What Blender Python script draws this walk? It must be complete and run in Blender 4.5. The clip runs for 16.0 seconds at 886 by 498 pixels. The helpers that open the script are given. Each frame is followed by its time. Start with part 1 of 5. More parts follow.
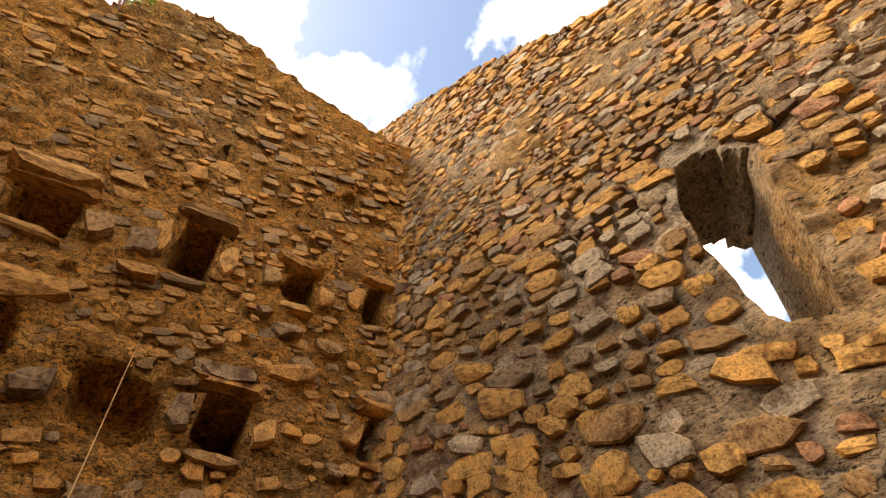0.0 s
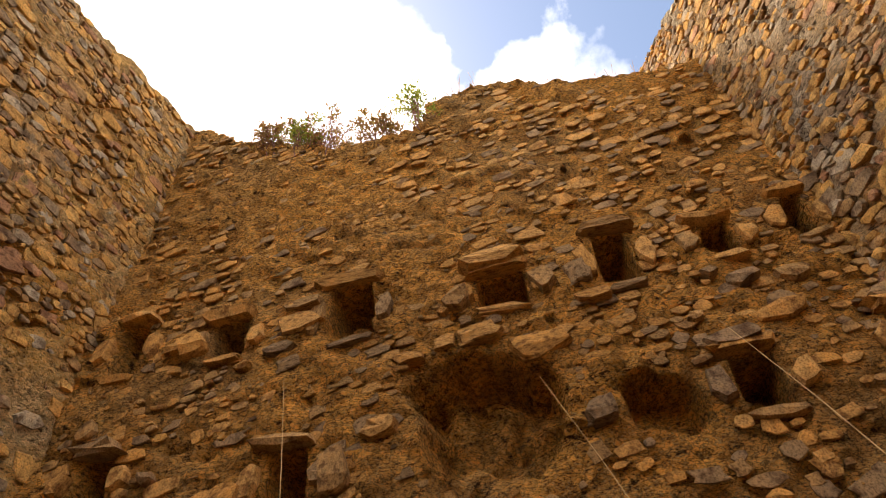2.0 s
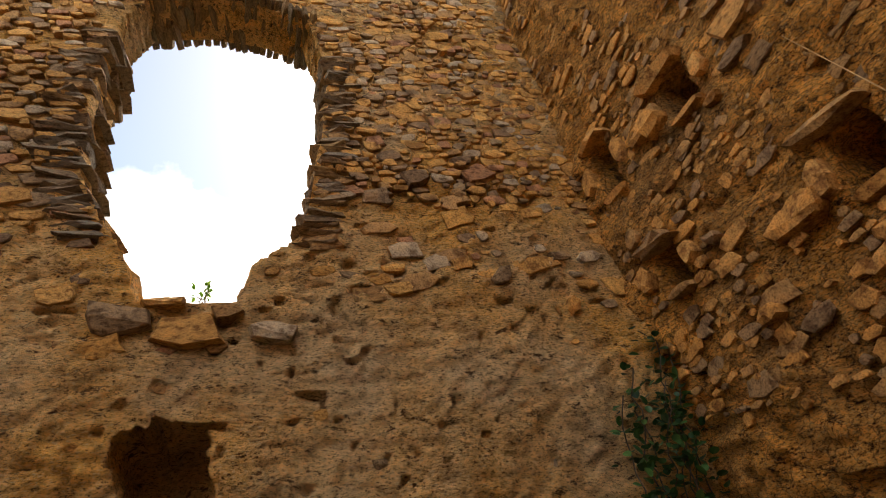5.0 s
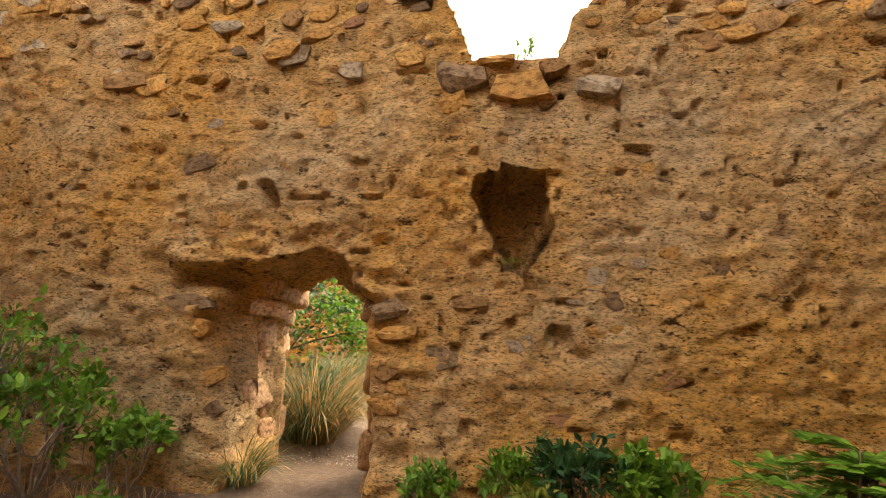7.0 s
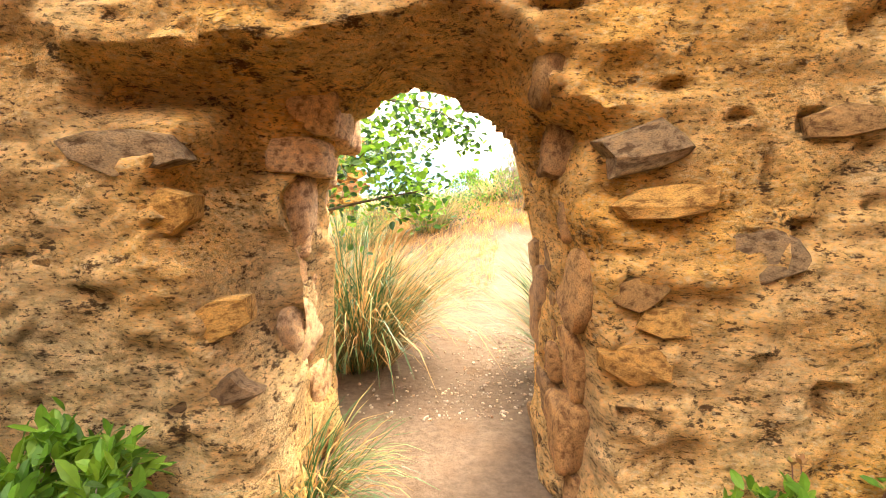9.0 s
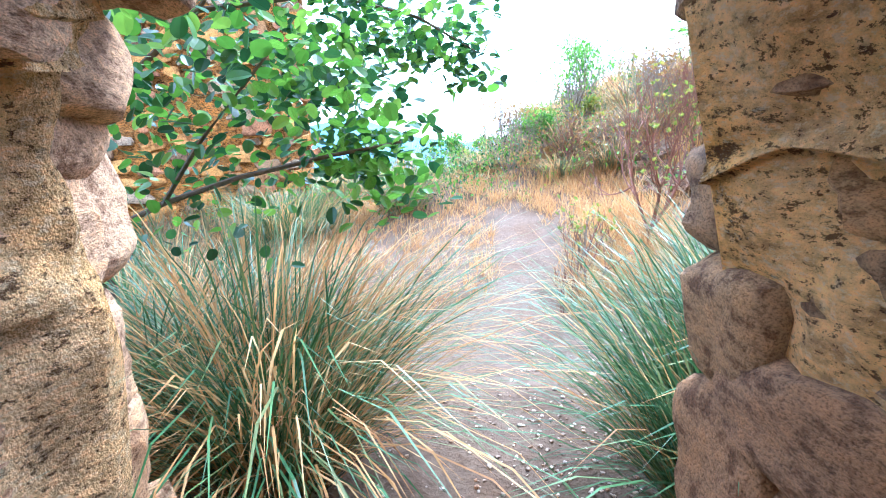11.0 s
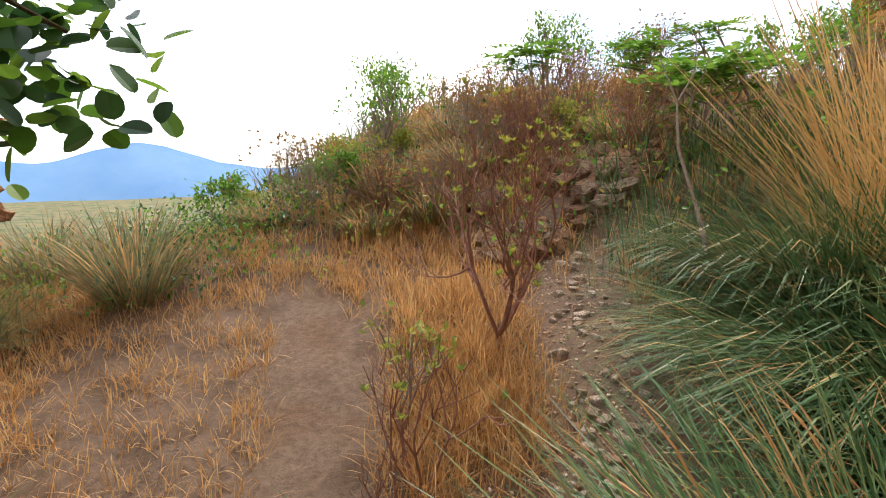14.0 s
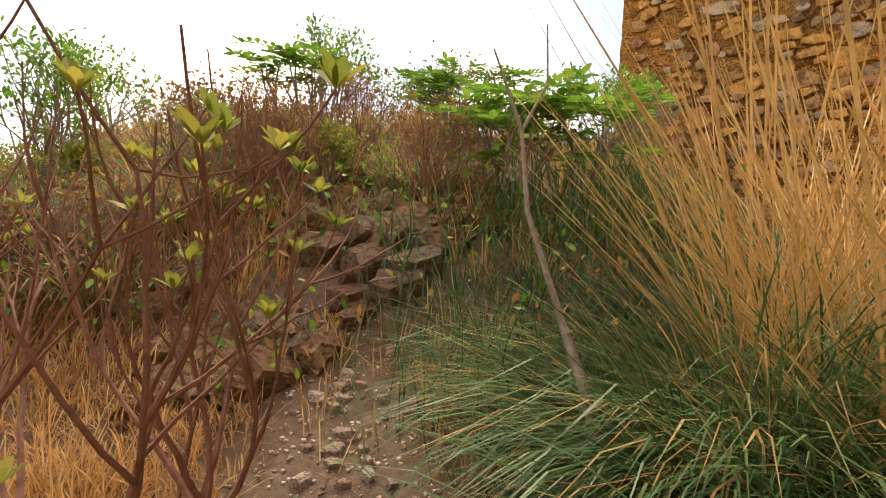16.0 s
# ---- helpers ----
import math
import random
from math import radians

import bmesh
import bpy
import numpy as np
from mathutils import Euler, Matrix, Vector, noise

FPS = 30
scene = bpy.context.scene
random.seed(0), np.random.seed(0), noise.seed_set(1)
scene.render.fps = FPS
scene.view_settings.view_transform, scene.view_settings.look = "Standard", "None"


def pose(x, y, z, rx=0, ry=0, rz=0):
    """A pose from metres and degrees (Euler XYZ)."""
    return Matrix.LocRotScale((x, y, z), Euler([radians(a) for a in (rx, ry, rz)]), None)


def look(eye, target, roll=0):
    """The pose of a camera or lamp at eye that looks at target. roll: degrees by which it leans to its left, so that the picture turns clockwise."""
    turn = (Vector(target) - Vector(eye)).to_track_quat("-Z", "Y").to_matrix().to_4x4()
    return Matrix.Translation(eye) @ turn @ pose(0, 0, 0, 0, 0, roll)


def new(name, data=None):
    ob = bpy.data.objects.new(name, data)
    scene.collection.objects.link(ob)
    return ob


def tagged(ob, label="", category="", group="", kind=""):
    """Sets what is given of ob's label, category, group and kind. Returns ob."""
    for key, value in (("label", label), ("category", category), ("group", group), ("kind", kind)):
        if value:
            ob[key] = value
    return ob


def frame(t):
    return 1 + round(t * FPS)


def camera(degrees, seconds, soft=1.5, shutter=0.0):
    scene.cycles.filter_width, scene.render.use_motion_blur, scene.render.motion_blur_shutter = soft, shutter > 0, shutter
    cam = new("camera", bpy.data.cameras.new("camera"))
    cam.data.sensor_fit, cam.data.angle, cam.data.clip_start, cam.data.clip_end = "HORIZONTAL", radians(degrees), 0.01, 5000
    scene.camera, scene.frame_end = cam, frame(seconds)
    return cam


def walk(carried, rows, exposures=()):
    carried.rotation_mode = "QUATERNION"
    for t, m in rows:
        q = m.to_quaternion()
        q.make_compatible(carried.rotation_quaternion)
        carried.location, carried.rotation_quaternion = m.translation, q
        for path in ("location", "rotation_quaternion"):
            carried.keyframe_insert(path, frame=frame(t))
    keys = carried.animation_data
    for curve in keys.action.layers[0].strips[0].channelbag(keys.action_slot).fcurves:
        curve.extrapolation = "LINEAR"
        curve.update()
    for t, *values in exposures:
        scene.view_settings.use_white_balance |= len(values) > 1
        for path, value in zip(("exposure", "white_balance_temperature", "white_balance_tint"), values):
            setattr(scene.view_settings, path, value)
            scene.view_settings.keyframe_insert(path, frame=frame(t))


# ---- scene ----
cam = camera(80.0, 16.0, soft=1.0)
PATH = [
    (0.0, 2.266, -5.667, 1.398, 138.81, 2.26, -118.60),
    (0.5, 2.195, -5.496, 1.349, 140.16, 3.01, -107.69),
    (1.0, 2.136, -5.234, 1.280, 140.09, 2.30, -94.09),
    (1.5, 2.145, -4.943, 1.268, 139.44, 2.84, -82.49),
    (2.0, 2.242, -4.460, 1.301, 139.33, 3.01, -74.41),
    (2.5, 2.194, -4.004, 1.258, 139.10, 4.11, -64.26),
    (3.0, 2.128, -3.628, 1.204, 139.27, 4.81, -55.01),
    (3.2, 2.150, -3.600, 1.220, 138.20, 4.70, -50.80),
    (5.3, 2.422, -4.042, 1.357, 120.97, 5.94, -6.71),
    (5.5, 2.393, -4.111, 1.405, 118.01, 4.19, -1.72),
    (6.0, 2.466, -4.038, 1.426, 111.35, 0.67, 7.24),
    (6.5, 2.109, -4.109, 1.309, 105.78, -0.93, 6.95),
    (7.0, 1.808, -4.006, 1.215, 99.71, -2.50, 9.58),
    (7.5, 1.416, -3.566, 1.113, 97.13, -2.72, 10.40),
    (8.0, 0.798, -2.956, 1.221, 91.79, -0.34, 8.05),
    (8.5, 0.294, -2.290, 1.293, 86.37, 0.98, 3.27),
    (9.6, 0.100, -1.200, 1.330, 80.00, -0.00, 2.50),
    (10.8, 0.030, -0.032, 1.327, 78.53, 0.79, 1.18),
    (11.0, -0.010, 0.040, 1.220, 79.83, 0.41, -0.49),
    (11.5, 0.045, 0.313, 1.273, 79.80, 0.64, -1.26),
    (12.0, 0.125, 0.668, 1.342, 79.63, 1.48, -2.58),
    (12.5, 0.165, 1.039, 1.324, 80.40, 1.04, -4.43),
    (13.0, 0.239, 1.302, 1.378, 81.40, 1.29, -7.86),
    (13.5, 0.372, 1.510, 1.428, 81.84, 1.34, -12.98),
    (14.0, 0.471, 1.773, 1.476, 82.19, 1.26, -19.98),
    (14.5, 0.597, 2.086, 1.545, 82.18, 0.25, -27.44),
    (15.0, 0.778, 2.375, 1.547, 82.45, -0.23, -32.83),
    (15.5, 1.063, 2.813, 1.595, 83.87, -2.33, -39.32),
    (16.0, 1.580, 3.314, 1.565, 87.25, -2.50, -42.91),
]
walk(cam, [(t, pose(*p)) for t, *p in PATH],
     exposures=[(0.0, 1.3, 7600, 11), (2.0, 1.2, 7500, 12), (5.3, 1.0, 7500, 12), (6.0, 1.2, 7550, 11), (6.5, 1.6, 7600, 10), (7.5, 2.45, 7800, 10), (8.0, 2.95, 8200, 10), (8.5, 3.1, 8600, 10), (9.6, 3.1, 6000, 9), (10.8, 2.65, 4500, 8), (11.5, 2.5, 4400, 6), (12.5, 2.1, 4900, 9), (13.5, 1.3, 6100, 14), (14.5, 0.65, 6900, 14), (16.0, 0.8, 7700, 16)])

# ---- sky and sun: bright broken cloud ----
world = bpy.data.worlds.new("world")
scene.world = world
world.use_nodes = True
wt = world.node_tree
wn, wl = wt.nodes, wt.links
sky = wn.new("ShaderNodeTexSky")
sky.sky_type, sky.sun_disc = "NISHITA", False
sky.sun_elevation, sky.sun_rotation = radians(53), radians(28)
blue = wn["Background"]
blue.inputs[1].default_value = 0.14
wl.new(sky.outputs[0], blue.inputs[0])
cloud = wn.new("ShaderNodeBackground")
coord = wn.new("ShaderNodeTexCoord")
puff = wn.new("ShaderNodeTexNoise")
puff.inputs["Scale"].default_value, puff.inputs["Detail"].default_value = 2.6, 7
puff.inputs["Roughness"].default_value = 0.52
cover = wn.new("ShaderNodeValToRGB")
cover.color_ramp.elements[0].position, cover.color_ramp.elements[1].position = 0.45, 0.56
grey = wn.new("ShaderNodeTexNoise")
grey.inputs["Scale"].default_value, grey.inputs["Detail"].default_value = 3.2, 4
tone = wn.new("ShaderNodeValToRGB")
tone.color_ramp.elements[0].position, tone.color_ramp.elements[0].color = 0.38, (0.42, 0.45, 0.52, 1)
tone.color_ramp.elements[1].position, tone.color_ramp.elements[1].color = 0.58, (1.0, 1.0, 1.0, 1)
blend = wn.new("ShaderNodeMixShader")
drift = wn.new("ShaderNodeMapping")
drift.inputs["Location"].default_value = (18.7, 9.9, 4.4)
wl.new(coord.outputs["Generated"], drift.inputs["Vector"])
wl.new(drift.outputs[0], puff.inputs["Vector"])
wl.new(coord.outputs["Generated"], grey.inputs["Vector"])
wl.new(puff.outputs[0], cover.inputs[0])
wl.new(grey.outputs[0], tone.inputs[0])
wl.new(tone.outputs[0], cloud.inputs[0])
cloud.inputs[1].default_value = 2.0
wl.new(cover.outputs[0], blend.inputs[0])
wl.new(blue.outputs[0], blend.inputs[1])
wl.new(cloud.outputs[0], blend.inputs[2])
wl.new(blend.outputs[0], wn["World Output"].inputs["Surface"])

sun = new("sun", bpy.data.lights.new("sun", "SUN"))
sun.data.energy, sun.data.angle, sun.data.color = 2.2, radians(18), (1.0, 0.93, 0.82)
sun.matrix_world = look((3.2, 6.0, 9), (0, 0, 0))


# ---- numbers ----
rng = np.random.default_rng(7)
TABLE = rng.random((256, 256))


def value_noise(x, y, seed=0):
    x, y = np.asarray(x, float) + 17.3 * seed, np.asarray(y, float) + 31.7 * seed
    i, j = np.floor(x).astype(int), np.floor(y).astype(int)
    a, b = x - i, y - j
    a, b = a * a * (3 - 2 * a), b * b * (3 - 2 * b)
    t = lambda p, q: TABLE[p % 256, q % 256]
    return (t(i, j) * (1 - a) + t(i + 1, j) * a) * (1 - b) + (t(i, j + 1) * (1 - a) + t(i + 1, j + 1) * a) * b


def fbm(x, y, size, octaves=4, seed=0, gain=0.55):
    total, amp, norm = 0, 1.0, 0
    for k in range(octaves):
        total = total + amp * (value_noise(np.asarray(x) / size * 2**k, np.asarray(y) / size * 2**k, seed + k) - 0.5)
        norm += amp
        amp *= gain
    return total / norm * 2


def smooth(a, b, x):
    t = np.clip((np.asarray(x, float) - a) / (b - a), 0, 1)
    return t * t * (3 - 2 * t)


def poly_distance(poly):
    """Signed distance to a polygon, negative inside."""
    pts = np.array(poly, float)

    def distance(u, v):
        u, v = np.asarray(u, float), np.asarray(v, float)
        best, inside = np.full(u.shape, 1e9), np.zeros(u.shape, bool)
        for (ax, ay), (bx, by) in zip(pts, np.roll(pts, -1, 0)):
            ex, ey = bx - ax, by - ay
            t = np.clip(((u - ax) * ex + (v - ay) * ey) / (ex * ex + ey * ey + 1e-12), 0, 1)
            best = np.minimum(best, np.hypot(u - ax - t * ex, v - ay - t * ey))
            cross = (ay > v) != (by > v)
            inside ^= cross & (u < ax + (v - ay) / (ey if abs(ey) > 1e-9 else 1e-9) * ex)
        return np.where(inside, -best, best)
    return distance


def mesh_from(name, verts, faces):
    me = bpy.data.meshes.new(name)
    me.from_pydata(np.asarray(verts, float).tolist(), [], faces if isinstance(faces, list) else faces.tolist())
    me.update()
    return me


def put(name, me, material, parent=None, label="", smooth_shade=False):
    ob = new(name, me)
    if not me.materials:
        me.materials.append(material)
    if smooth_shade:
        me.polygons.foreach_set("use_smooth", [True] * len(me.polygons))
    if parent:
        ob.parent = parent
    if label:
        ob["label"] = label
    return ob


# ---- materials ----
def nodes_of(name):
    m = bpy.data.materials.new(name)
    m.use_nodes = True
    return m, m.node_tree.nodes, m.node_tree.links


def ramp(n, stops):
    r = n.new("ShaderNodeValToRGB")
    e = r.color_ramp.elements
    while len(e) < len(stops):
        e.new(0.5)
    for el, (p, c) in zip(e, stops):
        el.position, el.color = p, (*c, 1)
    return r


def noise_node(n, l, vec, scale, detail=6, rough=0.6):
    t = n.new("ShaderNodeTexNoise")
    t.inputs["Scale"].default_value, t.inputs["Detail"].default_value = scale, detail
    t.inputs["Roughness"].default_value = rough
    l.new(vec, t.inputs["Vector"])
    return t


def mixed(n, l, fac, a, b, mode="MIX"):
    m = n.new("ShaderNodeMix")
    m.data_type, m.blend_type = "RGBA", mode
    for sock, val in ((m.inputs[0], fac), (m.inputs[6], a), (m.inputs[7], b)):
        if isinstance(val, (int, float)):
            sock.default_value = val
        elif isinstance(val, tuple):
            sock.default_value = (*val, 1)
        else:
            l.new(val, sock)
    return m.outputs[2]


def bump(n, l, height, strength, distance, below=None):
    b = n.new("ShaderNodeBump")
    b.inputs["Strength"].default_value, b.inputs["Distance"].default_value = strength, distance
    l.new(height, b.inputs["Height"])
    if below:
        l.new(below, b.inputs["Normal"])
    return b.outputs[0]


def mortar_material(name, warm, grey_col, pale, grey_share=0.5, rubble=0.5, cell=8.0, blotch=0.5, grain=1.0):
    """Weathered lime mortar with pebbles, ochre staining and grey lichen."""
    m, n, l = nodes_of(name)
    bs = n["Principled BSDF"]
    bs.inputs["Roughness"].default_value = 0.95
    bs.inputs["Specular IOR Level"].default_value = 0.15
    v = n.new("ShaderNodeTexCoord").outputs["Object"]
    big = noise_node(n, l, v, 0.55, 5, 0.6)
    mid = noise_node(n, l, v, 3.5, 6, 0.65)
    lay = n.new('ShaderNodeMapping')
    lay.inputs['Scale'].default_value = (0.75, 0.75, 1.7)
    l.new(v, lay.inputs['Vector'])
    fine = noise_node(n, l, lay.outputs[0], 30, 6, 0.75)
    gr = noise_node(n, l, v, 130, 3, 0.7)
    lump = noise_node(n, l, lay.outputs[0], 11, 6, 0.72)
    split = ramp(n, [(grey_share - 0.13, (0, 0, 0)), (grey_share + 0.13, (1, 1, 1))])
    l.new(big.outputs[0], split.inputs[0])
    c = mixed(n, l, split.outputs[0], grey_col, warm)
    spots = ramp(n, [(0.36, (0.40, 0.30, 0.22)), (0.47, (1, 1, 1)), (0.66, (1.3, 1.2, 1.05))])
    l.new(mid.outputs[0], spots.inputs[0])
    c = mixed(n, l, blotch, c, spots.outputs[0], "MULTIPLY")
    # stones lost in the mortar: flattened cells with open joints between
    flat = n.new("ShaderNodeMapping")
    flat.inputs["Scale"].default_value = (1.0, 1.0, 2.1)
    wob = noise_node(n, l, v, 9, 4, 0.6)
    shift = n.new("ShaderNodeVectorMath")
    shift.operation = "MULTIPLY_ADD"
    l.new(wob.outputs["Color"], shift.inputs[0])
    shift.inputs[1].default_value = (0.2, 0.2, 0.2)
    l.new(v, shift.inputs[2])
    l.new(shift.outputs[0], flat.inputs["Vector"])
    joint = n.new("ShaderNodeTexVoronoi")
    joint.feature = "DISTANCE_TO_EDGE"
    tint = n.new("ShaderNodeTexVoronoi")
    for vo in (joint, tint):
        vo.inputs["Scale"].default_value = cell
        l.new(flat.outputs[0], vo.inputs["Vector"])
    gap = ramp(n, [(0.0, (0.8, 0.8, 0.8)), (0.03, (0.5, 0.5, 0.5)), (0.075, (0, 0, 0))])
    l.new(joint.outputs["Distance"], gap.inputs[0])
    hide = noise_node(n, l, v, 2.3, 5, 0.7)
    hr = ramp(n, [(0.62 - 0.3 * rubble, (0, 0, 0)), (0.72 - 0.3 * rubble, (1, 1, 1))])
    l.new(hide.outputs[0], hr.inputs[0])
    gaps = mixed(n, l, 1.0, gap.outputs[0], hr.outputs[0], "MULTIPLY")
    tone_c = mixed(n, l, 0.45, (0.72, 0.72, 0.72), tint.outputs["Color"])
    tr = n.new("ShaderNodeRGBToBW")
    l.new(tone_c, tr.inputs[0])
    tv = ramp(n, [(0.3, (0.55, 0.5, 0.46)), (0.6, (1.0, 1.0, 1.0)), (0.85, (1.3, 1.22, 1.1))])
    l.new(tr.outputs[0], tv.inputs[0])
    c = mixed(n, l, mixed(n, l, 0.8, (0, 0, 0), hr.outputs[0]), c, mixed(n, l, 1.0, c, tv.outputs[0], "MULTIPLY"))
    c = mixed(n, l, gaps, c, (0.07, 0.042, 0.022))
    peb = n.new("ShaderNodeTexVoronoi")
    peb.inputs["Scale"].default_value = 26
    l.new(v, peb.inputs["Vector"])
    pr = ramp(n, [(0.15, (1, 1, 1)), (0.3, (0, 0, 0))])
    l.new(peb.outputs["Distance"], pr.inputs[0])
    c = mixed(n, l, mixed(n, l, 0.35, (0, 0, 0), pr.outputs[0]), c, pale)
    # shadows of the fine and lumpy relief, darkened into the colour
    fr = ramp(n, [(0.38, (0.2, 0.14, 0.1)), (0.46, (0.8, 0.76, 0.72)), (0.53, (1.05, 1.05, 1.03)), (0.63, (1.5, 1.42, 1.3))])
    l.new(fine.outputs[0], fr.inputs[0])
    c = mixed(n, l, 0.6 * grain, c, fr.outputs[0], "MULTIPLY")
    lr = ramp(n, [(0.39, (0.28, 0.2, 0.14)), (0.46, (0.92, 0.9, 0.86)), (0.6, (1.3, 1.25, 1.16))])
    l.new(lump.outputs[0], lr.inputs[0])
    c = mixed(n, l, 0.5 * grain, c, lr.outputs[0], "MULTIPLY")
    # open pits and broken edges where the surface has fallen away, their shade painted in
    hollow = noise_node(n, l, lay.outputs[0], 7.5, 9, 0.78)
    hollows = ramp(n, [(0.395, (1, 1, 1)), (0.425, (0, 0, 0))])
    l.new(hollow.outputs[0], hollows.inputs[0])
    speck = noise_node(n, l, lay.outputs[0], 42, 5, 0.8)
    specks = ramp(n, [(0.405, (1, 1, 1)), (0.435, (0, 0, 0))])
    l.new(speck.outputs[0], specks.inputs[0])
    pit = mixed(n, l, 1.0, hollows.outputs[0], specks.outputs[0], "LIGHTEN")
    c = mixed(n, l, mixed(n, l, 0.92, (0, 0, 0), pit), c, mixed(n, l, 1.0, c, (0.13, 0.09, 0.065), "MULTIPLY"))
    chip = ramp(n, [(0.555, (0, 0, 0)), (0.595, (1, 1, 1))])
    l.new(speck.outputs[0], chip.inputs[0])
    c = mixed(n, l, mixed(n, l, 0.55, (0, 0, 0), chip.outputs[0]), c, pale)
    l.new(c, bs.inputs["Base Color"])
    sunk = n.new('ShaderNodeInvert')
    l.new(pit, sunk.inputs['Color'])
    inv = n.new('ShaderNodeInvert')
    l.new(gaps, inv.inputs['Color'])
    b = bump(n, l, mid.outputs[0], 0.8, 0.1)
    b = bump(n, l, inv.outputs[0], 0.8, 0.05, b)
    b = bump(n, l, lump.outputs[0], 1.0, 0.12 * grain, b)
    b = bump(n, l, fine.outputs[0], 1.0, 0.06, b)
    b = bump(n, l, sunk.outputs[0], 1.0, 0.05, b)
    b = bump(n, l, gr.outputs[0], 0.8, 0.01, b)
    l.new(b, bs.inputs["Normal"])
    return m


def stone_material(name, stops, island=True, speckle=0.5):
    """Rough broken stone, coloured piece by piece."""
    m, n, l = nodes_of(name)
    bs = n["Principled BSDF"]
    bs.inputs["Roughness"].default_value = 0.9
    bs.inputs["Specular IOR Level"].default_value = 0.2
    v = n.new("ShaderNodeTexCoord").outputs["Object"]
    pick = n.new("ShaderNodeNewGeometry").outputs["Random Per Island"] if island else n.new("ShaderNodeObjectInfo").outputs["Random"]
    r = ramp(n, stops)
    r.color_ramp.interpolation = "CONSTANT" if len(stops) > 4 else "LINEAR"
    l.new(pick, r.inputs[0])
    mid = noise_node(n, l, v, 7, 6, 0.65)
    fine = noise_node(n, l, v, 60, 5, 0.7)
    mr = ramp(n, [(0.38, (0.4, 0.32, 0.26)), (0.49, (1, 1, 1)), (0.62, (1.35, 1.25, 1.1))])
    l.new(mid.outputs[0], mr.inputs[0])
    c = mixed(n, l, 0.9, r.outputs[0], mr.outputs[0], "MULTIPLY")
    fr = ramp(n, [(0.4, (0.3, 0.26, 0.23)), (0.46, (0.85, 0.82, 0.8)), (0.62, (1.3, 1.25, 1.2))])
    l.new(fine.outputs[0], fr.inputs[0])
    c = mixed(n, l, speckle + 0.2, c, fr.outputs[0], "MULTIPLY")
    l.new(c, bs.inputs["Base Color"])
    b = bump(n, l, mid.outputs[0], 0.6, 0.04)
    b = bump(n, l, fine.outputs[0], 0.7, 0.012, b)
    l.new(b, bs.inputs["Normal"])
    return m


def leaf_material(name, stops, translucent=0.35, rough=0.5):
    m, n, l = nodes_of(name)
    bs = n["Principled BSDF"]
    bs.inputs["Roughness"].default_value = rough
    bs.inputs["Specular IOR Level"].default_value = 0.25
    r = ramp(n, stops)
    l.new(n.new("ShaderNodeNewGeometry").outputs["Random Per Island"], r.inputs[0])
    v = n.new("ShaderNodeTexCoord").outputs["Object"]
    f = noise_node(n, l, v, 9, 3)
    fr = ramp(n, [(0.3, (0.7, 0.7, 0.7)), (0.7, (1.2, 1.2, 1.2))])
    l.new(f.outputs[0], fr.inputs[0])
    c = mixed(n, l, 1.0, r.outputs[0], fr.outputs[0], "MULTIPLY")
    l.new(c, bs.inputs["Base Color"])
    tr = n.new("ShaderNodeBsdfTranslucent")
    l.new(c, tr.inputs[0])
    mx = n.new("ShaderNodeMixShader")
    mx.inputs[0].default_value = translucent
    l.new(bs.outputs[0], mx.inputs[1])
    l.new(tr.outputs[0], mx.inputs[2])
    l.new(mx.outputs[0], n["Material Output"].inputs[0])
    return m


def plain_material(name, a, b, scale=8, rough=0.9, bump_d=0.02):
    m, n, l = nodes_of(name)
    bs = n["Principled BSDF"]
    bs.inputs["Roughness"].default_value = rough
    bs.inputs["Specular IOR Level"].default_value = 0.2
    v = n.new("ShaderNodeTexCoord").outputs["Object"]
    t = noise_node(n, l, v, scale, 7, 0.65)
    r = ramp(n, [(0.3, a), (0.7, b)])
    l.new(t.outputs[0], r.inputs[0])
    l.new(r.outputs[0], bs.inputs["Base Color"])
    l.new(bump(n, l, t.outputs[0], 0.7, bump_d), bs.inputs["Normal"])
    return m


STONES_MIX = [(0.0, (0.46, 0.25, 0.08)), (0.16, (0.36, 0.21, 0.09)), (0.32, (0.55, 0.31, 0.10)), (0.46, (0.28, 0.19, 0.11)),
              (0.58, (0.37, 0.19, 0.10)), (0.66, (0.40, 0.31, 0.21)), (0.78, (0.50, 0.27, 0.08)), (0.93, (0.22, 0.14, 0.08))]
STONES_OCHRE = [(0.0, (0.44, 0.22, 0.065)), (0.2, (0.35, 0.20, 0.08)), (0.4, (0.49, 0.26, 0.085)), (0.6, (0.29, 0.18, 0.09)), (0.75, (0.46, 0.23, 0.065)), (0.9, (0.24, 0.15, 0.08))]
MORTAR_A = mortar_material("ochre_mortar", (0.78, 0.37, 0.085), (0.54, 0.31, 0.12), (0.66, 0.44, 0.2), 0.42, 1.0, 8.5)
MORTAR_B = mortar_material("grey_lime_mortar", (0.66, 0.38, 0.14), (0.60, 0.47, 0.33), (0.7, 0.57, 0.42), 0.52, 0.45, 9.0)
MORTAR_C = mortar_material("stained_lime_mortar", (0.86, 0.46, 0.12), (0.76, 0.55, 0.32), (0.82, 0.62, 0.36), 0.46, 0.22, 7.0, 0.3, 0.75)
RUBBLE = stone_material("rubble_stone", STONES_MIX)
RUBBLE_ONE = stone_material("rubble_stone_single", STONES_MIX, island=False)
OCHRE = stone_material("ochre_rubble", STONES_OCHRE)
OCHRE_ONE = stone_material("ochre_rubble_single", STONES_OCHRE, island=False)
